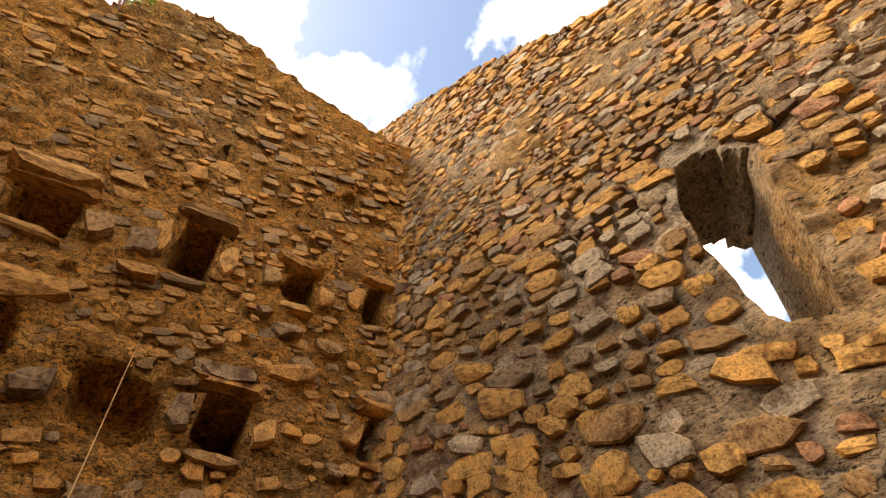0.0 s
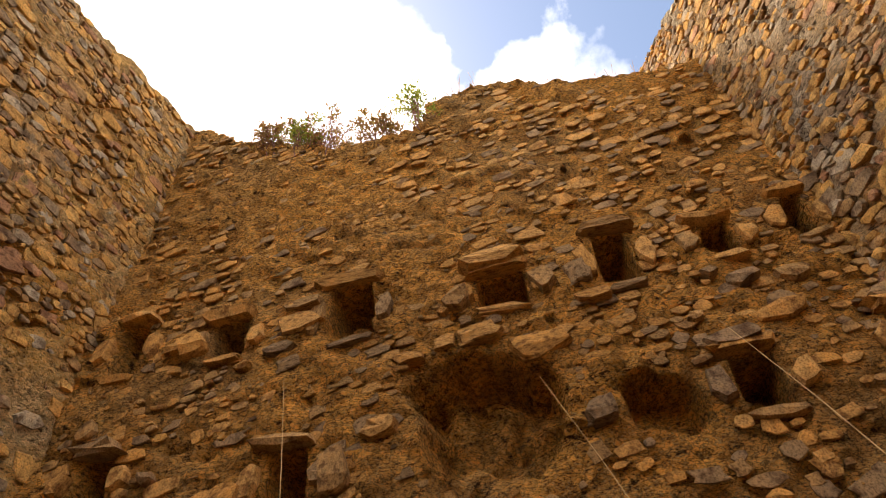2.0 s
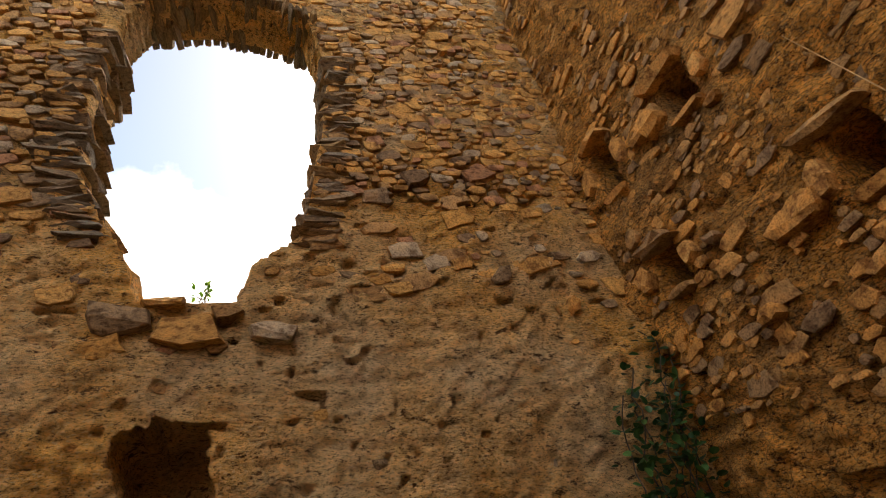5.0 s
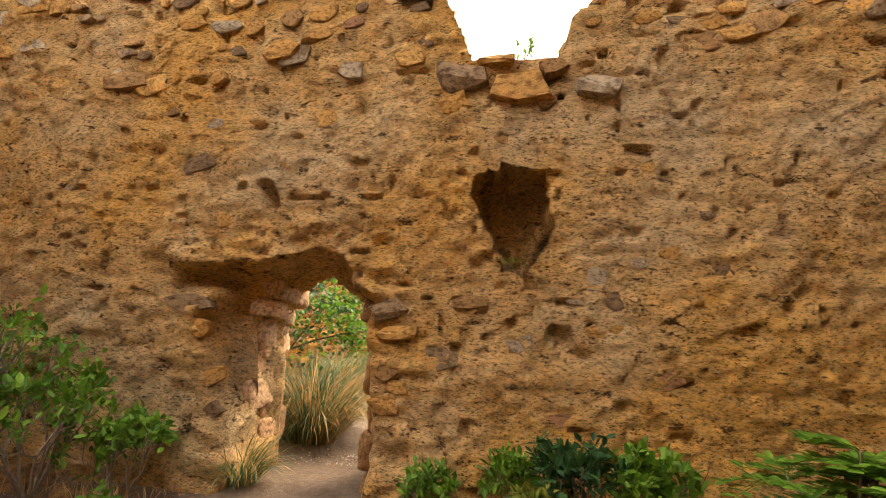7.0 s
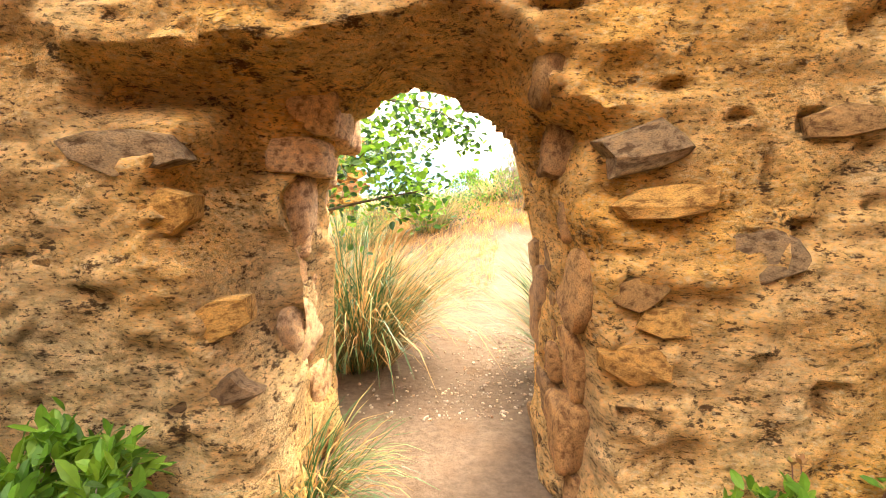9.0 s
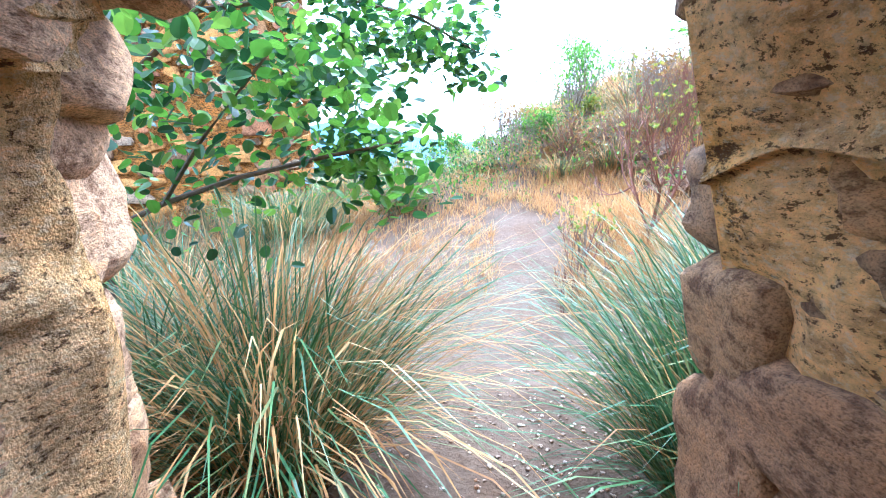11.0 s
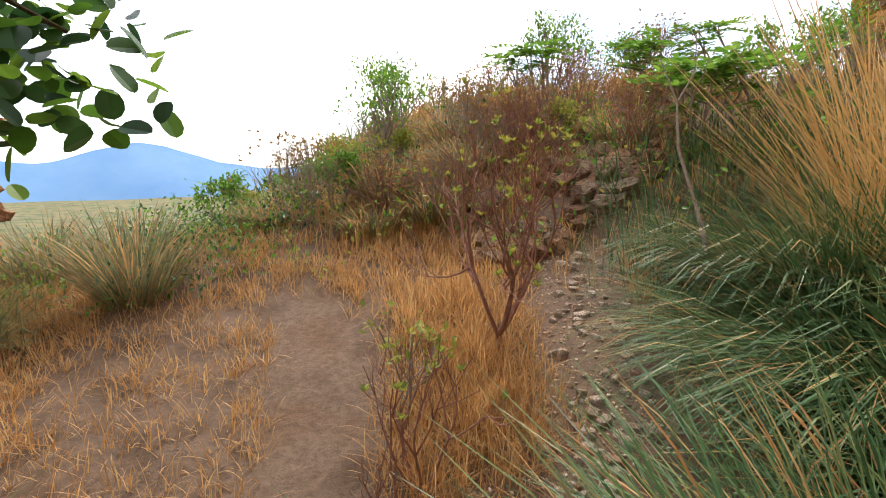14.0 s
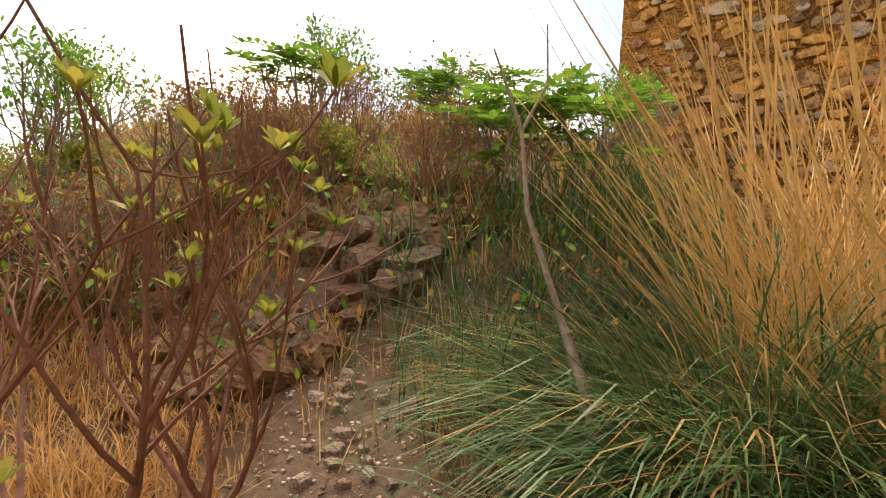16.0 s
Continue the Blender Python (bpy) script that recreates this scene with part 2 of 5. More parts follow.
SLATE = stone_material("slate_slab", [(0.0, (0.20, 0.15, 0.10)), (0.35, (0.31, 0.21, 0.12)), (0.7, (0.22, 0.19, 0.15)), (1.0, (0.34, 0.22, 0.10))], island=False)
# paler copy for the left jamb, daylight on it put into the colour
JAMB_LIT = stone_material("lit_jamb_stone", [(0.0, (0.56, 0.36, 0.21)), (0.4, (0.62, 0.39, 0.22)), (0.75, (0.46, 0.27, 0.14)), (1.0, (0.62, 0.46, 0.31))], island=False)


# ---- masonry ----
def wall_sheet(name, material, u0, u1, v0, v1, cell, place, top, relief, back, holes=(), dents=(), layers=4):
    """A thick ruined wall: a rough inner face, a plain outer face, sides of the openings between. place(u, v, d): the world, d out of the inner face."""
    nu, nv = int(round((u1 - u0) / cell)) + 1, int(round((v1 - v0) / cell)) + 1
    U, V = np.meshgrid(np.linspace(u0, u1, nu), np.linspace(v0, v1, nv), indexing="ij")
    opening = lambda u, v: np.minimum.reduce([top(u) - v] + [h(u, v) for h in holes]) if holes else top(u) - v
    snaps = [opening] + [d for d, _, _ in dents]
    for f in snaps:
        s = f(U, V)
        e = cell * 0.2
        gu, gv = (f(U + e, V) - f(U - e, V)) / (2 * e), (f(U, V + e) - f(U, V - e)) / (2 * e)
        g2 = gu * gu + gv * gv + 1e-6
        near = np.abs(s) < 0.55 * cell
        U, V = U - np.where(near, s * gu / g2, 0), V - np.where(near, s * gv / g2, 0)
    S = opening(U, V)
    D = relief(U, V)
    for f, depth, soft in dents:
        s = f(U, V)
        D = D - depth * smooth(0.0, soft, -s) * (0.85 + 0.3 * fbm(U, V, 0.25, 3, 9))
    centre = (S[:-1, :-1] + S[1:, :-1] + S[1:, 1:] + S[:-1, 1:]) / 4
    keep = centre > 0
    front = place(U, V, np.maximum(D, -(back(V) if callable(back) else back) + 0.12))
    rear = place(U, V, -(back(V) if callable(back) else np.full(U.shape, back)))
    verts = np.concatenate([front.reshape(-1, 3), rear.reshape(-1, 3)])
    idx = np.arange(nu * nv).reshape(nu, nv)
    i, j = np.nonzero(keep)
    a, b, c, d = idx[i, j], idx[i + 1, j], idx[i + 1, j + 1], idx[i, j + 1]
    faces = np.concatenate([np.stack([a, b, c, d], 1), np.stack([d, c, b, a], 1) + nu * nv]).tolist()
    verts = verts.tolist()
    made = {}

    def level(k, q):
        if k == 0:
            return q
        if k == layers:
            return q + nu * nv
        if (k, q) not in made:
            f, r = np.array(verts[q]), np.array(verts[q + nu * nv])
            w = k / layers
            made[k, q] = len(verts)
            p = f * (1 - w) + r * w
            verts.append((p + np.array(noise.noise_vector(Vector(p * 3.1))) * 0.075 + np.array(noise.noise_vector(Vector(p * 9))) * 0.03).tolist())
        return made[k, q]
    pad = np.zeros((nu + 1, nv + 1), bool)
    pad[1:-1, 1:-1] = keep
    for di, dj, e0, e1 in ((-1, 0, (0, 0), (0, 1)), (1, 0, (1, 1), (1, 0)), (0, -1, (1, 0), (0, 0)), (0, 1, (0, 1), (1, 1))):
        side = keep & ~pad[1 + di:nu + di, 1 + dj:nv + dj]
        for i, j in zip(*np.nonzero(side)):
            p, q = idx[i + e0[0], j + e0[1]], idx[i + e1[0], j + e1[1]]
            for k in range(layers):
                faces.append([int(level(k, p)), int(level(k + 1, p)), int(level(k + 1, q)), int(level(k, q))])
    me = mesh_from(name, verts, faces)
    ob = put(name, me, material, smooth_shade=True)
    me.set_sharp_from_angle(angle=radians(50))
    return ob


def stone_mesh(seed, sides=8, flat=0.5):
    """A broken stone about 1 x 1, its face out along +z, its root behind z = 0."""
    r = np.random.default_rng(seed)
    ang = (np.arange(sides) + r.uniform(-0.28, 0.28, sides)) / sides * 2 * np.pi + r.uniform(0, 6)
    sq = 1 / np.maximum(np.abs(np.cos(ang - 0.2)), np.abs(np.sin(ang - 0.2))) ** r.uniform(0.8, 1.0)
    rad = 0.43 * sq * r.uniform(0.74, 1.16, sides)
    ring = np.stack([np.cos(ang) * rad, np.sin(ang) * rad], 1)
    v = [(*p, -0.6) for p in ring * 0.9]
    v += [(*p, 0.2 + r.uniform(-0.1, 0.2)) for p in ring]
    tilt = r.uniform(-0.25, 0.25, 2)
    k = r.uniform(0.84, 0.95, sides)
    inner = ring * k[:, None]
    v += [(p[0], p[1], 0.55 + p @ tilt + r.uniform(-0.12, 0.12)) for p in inner]
    v += [(*(r.uniform(-0.12, 0.12, 2)), 0.62 + r.uniform(-0.08, 0.12))]
    f = []
    for a in range(2):
        for i in range(sides):
            j = (i + 1) % sides
            f.append([a * sides + i, a * sides + j, (a + 1) * sides + j, (a + 1) * sides + i])
    f += [[2 * sides + i, 2 * sides + (i + 1) % sides, 3 * sides] for i in range(sides)]
    return np.array(v), f


SHAPES = [stone_mesh(100 + k, 6 + k % 4) for k in range(24)]
STONE_DATA = {}


def stone_data(k, material):
    key = (k, material.name)
    if key not in STONE_DATA:
        me = mesh_from("stone", *SHAPES[k])
        me.materials.append(material)
        STONE_DATA[key] = me
    return STONE_DATA[key]


def lay_stones(wall, frame_at, spots, single_material, joined_material, near, limit=290):
    """spots: (u, v, width, height, depth, turn). The nearest become stones of their own, the rest one joined part."""
    order = sorted(range(len(spots)), key=lambda i: near(spots[i][0], spots[i][1]))
    verts, faces, base = [], [], 0
    for rank, i in enumerate(order):
        u, v, w, h, d, turn = spots[i]
        m = frame_at(u, v) @ Matrix.Rotation(turn, 4, "Z") @ Matrix.Diagonal((w, h, d, 1))
        k = int(rng.integers(len(SHAPES)))
        if rank < limit:
            ob = new("stone", stone_data(k, single_material))
            ob.parent = wall
            ob.matrix_world = m
        else:
            sv, sf = SHAPES[k]
            mm = np.array(m)
            verts.append(sv @ mm[:3, :3].T + mm[:3, 3])
            faces += [[q + base for q in f] for f in sf]
            base += len(sv)
    if verts:
        ob = put("rubble", mesh_from("rubble", np.concatenate(verts), faces), joined_material, wall)
        ob["kind"] = "stuff"


def courses(u0, u1, v0, v1, size, share, free, slope=0.06, depth=(0.03, 0.07), tilt=0.0, odd=0.35):
    """Rough courses of rubble. size(u, v): course height; share(u, v): how many of the places hold a stone; odd: how uneven the sizes are."""
    out, v = [], v0 - abs(tilt) * (u1 - u0)
    while v < v1 + abs(tilt) * (u1 - u0):
        h = float(size((u0 + u1) / 2, v)) * rng.uniform(0.75, 1.3)
        u = u0 + rng.uniform(0, 0.2)
        while u < u1:
            s = h * math.exp(min(max(rng.normal(0.06, odd), -0.45), 0.48))
            w = s * rng.uniform(1.0, 2.4)
            uu = u + w / 2
            vv = v + h / 2 + tilt * (uu - u0) + fbm(u, v, 1.4, 2, 5) * 0.16 + rng.uniform(-0.25, 0.25) * h
            if v0 < vv < v1 and rng.random() < share(uu, vv) and free(uu, vv) > 0.42 * w:
                out.append((uu, vv, w * 1.02, s * 1.02, rng.uniform(*depth) / 0.6, (-math.atan(tilt)) + slope * rng.uniform(-3, 3)))
            u += w * rng.uniform(0.94, 1.06)
        v += h
    return out


# north wall, with the doorway and the tall window
def place_n(u, v, d):
    return np.stack([u, -d, v], -1)


def frame_n(u, v):
    return Matrix(((1, 0, 0, u), (0, 0, -1, 0), (0, 1, 0, v), (0, 0, 0, 1)))


def top_n(u):
    u = np.asarray(u, float)
    return np.interp(u, [-5, -2, 0, 1.8, 3.2, 4.2, 5.4, 6.6], [7.2, 7.7, 7.9, 8.05, 8.4, 8.65, 9.15, 9.2]) + 0.12 * fbm(u, u * 0 + 3, 0.6, 3, 2)


DOOR_THROUGH = poly_distance([(-0.5, -0.5), (-0.57, 0.4), (-0.55, 0.9), (-0.62, 1.25), (-0.47, 1.58), (-0.15, 1.78), (0.14, 1.7), (0.36, 1.48), (0.47, 1.0), (0.49, 0.4), (0.47, -0.5)])
DOOR_MOUTH = poly_distance([(-0.52, -0.5), (-0.62, 0.35), (-0.78, 0.75), (-0.83, 1.05), (-0.95, 1.3), (-0.85, 1.5), (-1.22, 1.52), (-1.2, 1.75), (-0.75, 1.78), (-0.3, 1.82), (0.1, 1.92),
                            (0.3, 1.86), (0.42, 1.66), (0.62, 1.5), (0.54, 1.3), (0.6, 1.05), (0.62, 0.7), (0.66, 0.4), (0.6, -0.5)])
WINDOW_N = poly_distance([(0.86, 4.3), (0.66, 4.7), (0.52, 5.4), (0.5, 6.1), (0.53, 6.95), (0.72, 7.5), (1.35, 7.66), (1.9, 7.63), (2.5, 7.42), (2.74, 6.6), (2.66, 5.4), (2.54, 4.5), (2.45, 4.15),
                          (2.08, 3.85), (2.0, 3.5), (1.28, 3.48), (1.1, 3.95)])
HOLE_N_EDGE = poly_distance([(1.36, 2.45), (1.5, 2.5), (1.72, 2.56), (1.86, 2.5), (1.9, 2.32), (2.0, 2.1), (1.86, 1.93), (1.7, 1.75), (1.56, 1.78), (1.46, 1.98), (1.35, 2.15)])
HOLE_N = lambda u, v: HOLE_N_EDGE(u, v) + 0.11 * fbm(u, v, 0.2, 3, 77)
NICHE_N = poly_distance([(-0.54, 2.5), (-0.4, 2.5), (-0.3, 2.36), (-0.28, 2.22), (-0.44, 2.2), (-0.5, 2.32)])
HOLE_N2 = poly_distance([(1.86, 1.28), (1.94, 1.38), (2.08, 1.34), (2.12, 1.24), (2.26, 1.16), (2.16, 1.06), (2.0, 1.12)])
LEFT_N = poly_distance([(-2.9, 1.2), (-2.55, 1.3), (-2.3, 1.2), (-2.4, 1.02), (-2.8, 1.02)])


def relief_n(u, v):
    low = smooth(3.3, 2.9, v)
    d = 0.05 * fbm(u, v, 1.1, 3, 1) + 0.03 * fbm(u, v, 0.22, 4, 2) * (1.4 - 0.8 * low) + 0.03 * fbm(u, v * 1.4, 0.09, 2, 8)
    d = d + 0.025 * low + 0.11 * smooth(0.6, 0.0, v)
    pits = value_noise(u / 0.11, v / 0.09, 3)
    near = smooth(0.55, 0.05, np.maximum(DOOR_MOUTH(u, v), 0))
    ledge = value_noise(u / 0.5, v / 0.13 + 0.5 * u, 7) - 0.5
    return d - 0.07 * smooth(0.86, 0.93, pits) + near * (0.09 * np.round(ledge * 5) / 5 + 0.06 * fbm(u, v * 1.8, 0.17, 3, 15))


north = wall_sheet("wall_north", MORTAR_C, -5.0, 6.4, -0.4, 9.5, 0.032, place_n, top_n, relief_n, lambda v: 0.9 - 0.3 * smooth(3.0, 7.0, v), holes=(DOOR_THROUGH, WINDOW_N),
                   dents=((DOOR_MOUTH, 0.55, 0.16), (HOLE_N, 0.75, 0.04), (NICHE_N, 0.2, 0.08), (HOLE_N2, 0.12, 0.06), (LEFT_N, 0.1, 0.08)), layers=6)
tagged(north, "ochre mortared rubble wall with a broken doorway and window", "wall", kind="structure")


# east wall, with two rows of beam holes
def place_e(u, v, d):
    return np.stack([5.867 + 0.097 * u - 0.0768 * v - d, -u, v], -1)


def frame_e(u, v):
    x = 5.867 + 0.097 * u - 0.0768 * v
    return Matrix(((0, 0, -1, x), (-1, 0, 0, -u), (0, 1, 0, v), (0, 0, 0, 1)))


def top_e(u):
    u = np.asarray(u, float)
    return np.interp(u, [-1, 0.3, 0.9, 1.6, 2.4, 3.3, 3.55, 3.7, 4.5, 5.4, 6.6, 7.4, 9], [9.1, 9.0, 8.5, 8.1, 7.75, 7.85, 8.0, 8.55, 8.75, 8.45, 8.2, 8.4, 8.6]) + 0.1 * fbm(u, u * 0 + 8, 0.5, 3, 4)


def slot(a, b, lo, hi):
    return poly_distance([(a, lo + 0.02), (a + 0.03, hi), (b - 0.02, hi + 0.03), (b, lo)])


BEAM_UP = [(0.28, 0.60, 4.55, 5.1), (1.32, 1.68, 4.58, 4.95), (2.5, 2.98, 4.57, 5.15), (3.96, 4.46, 4.66, 5.0), (5.15, 5.52, 4.7, 5.33), (6.15, 6.48, 4.86, 5.22), (7.0, 7.25, 4.95, 5.4)]
BEAM_LOW = [(0.42, 0.74, 3.33, 3.68), (2.1, 2.47, 3.12, 3.52), (5.8, 6.2, 3.36, 3.78), (7.15, 7.5, 3.6, 3.95)]
HOLES_E = [slot(*b) for b in BEAM_UP + BEAM_LOW] + [slot(5.13, 5.24, 6.4, 6.56), slot(6.55, 6.75, 6.6, 6.75)]
CAVITY_EDGE = poly_distance([(3.2, 3.95), (3.7, 4.18), (4.5, 4.02), (4.62, 3.75), (4.45, 3.3), (4.2, 3.1), (3.5, 3.15), (3.3, 3.4)])
CAVITY_E = lambda u, v: CAVITY_EDGE(u, v) + 0.16 * fbm(u, v, 0.35, 3, 78)
CAVITY_E2 = poly_distance([(4.95, 3.72), (5.2, 3.82), (5.55, 3.68), (5.62, 3.4), (5.4, 3.25), (5.0, 3.35)])


def relief_e(u, v):
    d = 0.07 * fbm(u, v, 1.3, 3, 11) + 0.065 * fbm(u, v * 1.5, 0.26, 4, 12) + 0.05 * fbm(u, v * 1.4, 0.12, 2, 14)
    return d - 0.06 * smooth(0.8, 0.95, value_noise(u / 0.17, v / 0.1, 13))


east = wall_sheet("wall_east", MORTAR_A, -0.8, 8.6, -0.4, 9.4, 0.05, place_e, top_e, relief_e, 1.0,
                  dents=[(h, 0.85, 0.05) for h in HOLES_E] + [(CAVITY_E, 0.66, 0.14), (CAVITY_E2, 0.5, 0.1)])
tagged(east, "tall ochre rubble wall with square beam holes", "wall", kind="structure")


# south wall, with the slit window
def place_s(u, v, d):
    skew = 0.4 * np.clip(-np.asarray(d) / 0.8, 0, 1) * smooth(1.5, 0.5, np.hypot(u - 3.1, v - 3.9))
    return np.stack([u + skew - 0.29 * d, -7.38 + 0.3 * (u - 6.2) + 0.96 * d, v], -1)


def frame_s(u, v):
    return Matrix(((-0.958, 0, -0.287, u), (-0.287, 0, 0.958, -7.38 + 0.3 * (u - 6.2)), (0, 1, 0, v), (0, 0, 0, 1)))


def top_s(u):
    u = np.asarray(u, float)
    return np.interp(u, [-5, 0, 2.75, 3.4, 4.1, 5.1, 6.0, 7.5], [6.4, 6.8, 7.5, 8.0, 8.6, 9.25, 9.7, 10.3]) + 0.1 * fbm(u, u * 0 + 1, 0.45, 3, 6)


SLIT_S = poly_distance([(3.26, 3.2), (3.34, 3.85), (3.34, 4.3), (3.22, 4.66), (3.0, 4.62), (2.8, 4.35), (2.84, 3.9), (2.9, 3.3), (3.0, 3.06), (3.2, 3.1)])


def relief_s(u, v):
    return 0.05 * fbm(u, v, 1.2, 3, 21) + 0.045 * fbm(u, v, 0.2, 4, 22) + 0.045 * fbm(u, v * 1.3, 0.12, 2, 24)


south = wall_sheet("wall_south", MORTAR_B, -5.0, 7.3, -0.4, 10.6, 0.05, place_s, top_s, relief_s, 0.8, holes=(SLIT_S,),
                   dents=[(slot(4.5, 4.62, 6.9, 7.0), 0.3, 0.05), (slot(3.5, 3.62, 6.35, 6.5), 0.3, 0.05)], layers=6)
tagged(south, "tall wall of mixed rubble stones with a slit window", "wall", kind="structure")


def place_w(u, v, d):
    return np.stack([-4.7 + d, u, v], -1)


west = wall_sheet("wall_west", MORTAR_A, -11.6, 0.6, -0.4, 6.6, 0.12, place_w, lambda u: 6.2 + 0.3 * fbm(u, np.asarray(u) * 0, 0.8, 3, 3),
                  lambda u, v: 0.08 * fbm(u, v, 0.4, 4, 31), 0.8)
tagged(west, "plain ochre rubble wall closing the ruin", "wall", kind="structure")


# ---- ground ----
def ground_height(x, y):
    x, y = np.asarray(x, float), np.asarray(y, float)
    out = smooth(0.9, 2.2, y)
    away = 1 - smooth(20, 60, np.hypot(x, y))
    # the path climbs gently away from the doorway, the hillside more steeply beside it
    rise = -0.81 + 0.148 * np.clip(x, -4, 4.2) + 0.217 * np.clip(y, 0, 8)
    h = out * away * (0.5 * (rise + np.sqrt(rise * rise + 0.05)) - 0.03)
    u = x * 0.72 + y * 0.69
    side = smooth(0.3, 3.2, x - 0.05 * y)
    h = h + out * away * side * (0.45 * smooth(5.9, 6.9, u) + 0.75 * smooth(6.9, 10.5, u)) * smooth(-1.5, 0.3, (y - 3.0) - 0.5 * (x - 0.9))
    h = h + out * 0.3 * smooth(3.0, 6.5, x) * smooth(7.5, 4.5, y)
    h = h - out * (1.3 * smooth(6.8, 12, y) * smooth(1.4, -1.6, x) + 26 * smooth(9, 130, y - 1.2 * np.clip(x, 0, 60)) + 8 * smooth(4, 60, -x))
    rough = 0.05 * fbm(x, y, 1.1, 3, 41) + 0.02 * fbm(x, y, 0.3, 3, 42)
    return h + rough * np.where(y < 0.9, 0.8, 1.0) + 6 * fbm(x, y, 300, 3, 43) * smooth(150, 700, np.hypot(x, y))


def terrain():
    s = np.linspace(-1, 1, 301)
    g = 1.2 * np.sinh(s * 8.1) / np.sinh(1) * 0.9
    X, Y = np.meshgrid(g + 0.8, g + 3.0, indexing="ij")
    Z = ground_height(X, Y)
    n = len(g)
    idx = np.arange(n * n).reshape(n, n)
    f = np.stack([idx[:-1, :-1], idx[1:, :-1], idx[1:, 1:], idx[:-1, 1:]], -1).reshape(-1, 4)
    m, nn, l = nodes_of("dry_earth")
    bs = nn["Principled BSDF"]
    bs.inputs["Roughness"].default_value = 0.95
    bs.inputs["Specular IOR Level"].default_value = 0.1
    v = nn.new("ShaderNodeTexCoord").outputs["Object"]
    a = noise_node(nn, l, v, 1.6, 6, 0.6)
    b = noise_node(nn, l, v, 22, 6, 0.7)
    far = noise_node(nn, l, v, 0.035, 5, 0.6)
    ra = ramp(nn, [(0.34, (0.115, 0.077, 0.05)), (0.5, (0.18, 0.128, 0.09)), (0.66, (0.155, 0.098, 0.06))])
    l.new(a.outputs[0], ra.inputs[0])
    rb = ramp(nn, [(0.3, (0.55, 0.52, 0.5)), (0.7, (1.25, 1.2, 1.15))])
    l.new(b.outputs[0], rb.inputs[0])
    c = mixed(nn, l, 0.8, ra.outputs[0], rb.outputs[0], "MULTIPLY")
    rf = ramp(nn, [(0.4, (0.06, 0.09, 0.04)), (0.5, (0.22, 0.17, 0.085)), (0.6, (0.09, 0.12, 0.05))])
    l.new(far.outputs[0], rf.inputs[0])
    ln = nn.new("ShaderNodeVectorMath")
    ln.operation = "LENGTH"
    l.new(v, ln.inputs[0])
    rd = nn.new("ShaderNodeMapRange")
    rd.inputs["From Min"].default_value, rd.inputs["From Max"].default_value = 14, 40
    l.new(ln.outputs["Value"], rd.inputs[0])
    l.new(mixed(nn, l, rd.outputs[0], c, rf.outputs[0]), bs.inputs["Base Color"])
    l.new(bump(nn, l, b.outputs[0], 0.8, 0.03), bs.inputs["Normal"])
    ob = put("ground", mesh_from("ground", np.stack([X, Y, Z], -1).reshape(-1, 3), f), m, smooth_shade=True)
    return tagged(ob, "trodden dry earth path and hillside soil", "ground", kind="structure")


ground = terrain()


# ---- plants ----
def growth(name, me, material, parent):
    """Uncountable growth, joined into one part."""
    return tagged(put(name, me, material, parent), kind="stuff")


GRASS_GREEN = leaf_material("green_grass", [(0.0, (0.035, 0.09, 0.03)), (0.4, (0.06, 0.14, 0.045)), (0.75, (0.10, 0.19, 0.06)), (1.0, (0.22, 0.24, 0.09))], 0.18, 0.4)
GRASS_DRY = leaf_material("dry_grass", [(0.0, (0.44, 0.22, 0.08)), (0.4, (0.58, 0.32, 0.11)), (0.75, (0.66, 0.45, 0.2)), (1.0, (0.4, 0.2, 0.07))], 0.45, 0.6)
STRAW = leaf_material("straw_stalks", [(0.0, (0.48, 0.27, 0.09)), (0.5, (0.66, 0.42, 0.17)), (1.0, (0.55, 0.32, 0.10))], 0.2, 0.5)
GREY_GRASS = leaf_material("grey_green_grass", [(0.0, (0.12, 0.16, 0.075)), (0.5, (0.21, 0.21, 0.10)), (1.0, (0.38, 0.25, 0.12))], 0.45, 0.6)
LEAF_BRIGHT = leaf_material("bright_leaf", [(0.0, (0.07, 0.17, 0.02)), (0.5, (0.13, 0.28, 0.028)), (1.0, (0.24, 0.40, 0.05))], 0.45, 0.4)
LEAF_DARK = leaf_material("dark_leaf", [(0.0, (0.02, 0.06, 0.02)), (0.5, (0.035, 0.10, 0.03)), (1.0, (0.07, 0.16, 0.04))], 0.3, 0.35)
LEAF_YELLOW = leaf_material("yellow_green_leaf", [(0.0, (0.16, 0.22, 0.04)), (0.6, (0.30, 0.33, 0.05)), (1.0, (0.45, 0.38, 0.07))], 0.4, 0.5)
LEAF_RUST = leaf_material("rusty_leaf", [(0.0, (0.28, 0.13, 0.05)), (0.6, (0.40, 0.22, 0.07)), (1.0, (0.36, 0.30, 0.08))], 0.3, 0.6)
BARK_RED = plain_material("reddish_bark", (0.18, 0.075, 0.05), (0.32, 0.165, 0.115), 30, 0.8, 0.01)
BARK_GREY = plain_material("grey_bark", (0.16, 0.12, 0.09), (0.30, 0.24, 0.18), 30, 0.85, 0.01)
BARK_DARK = plain_material("dark_bark", (0.05, 0.04, 0.03), (0.13, 0.10, 0.07), 25, 0.85, 0.01)
PEBBLE = stone_material("path_pebble", [(0.0, (0.55, 0.46, 0.37)), (0.4, (0.42, 0.33, 0.25)), (0.7, (0.64, 0.57, 0.48)), (1.0, (0.46, 0.28, 0.17))])
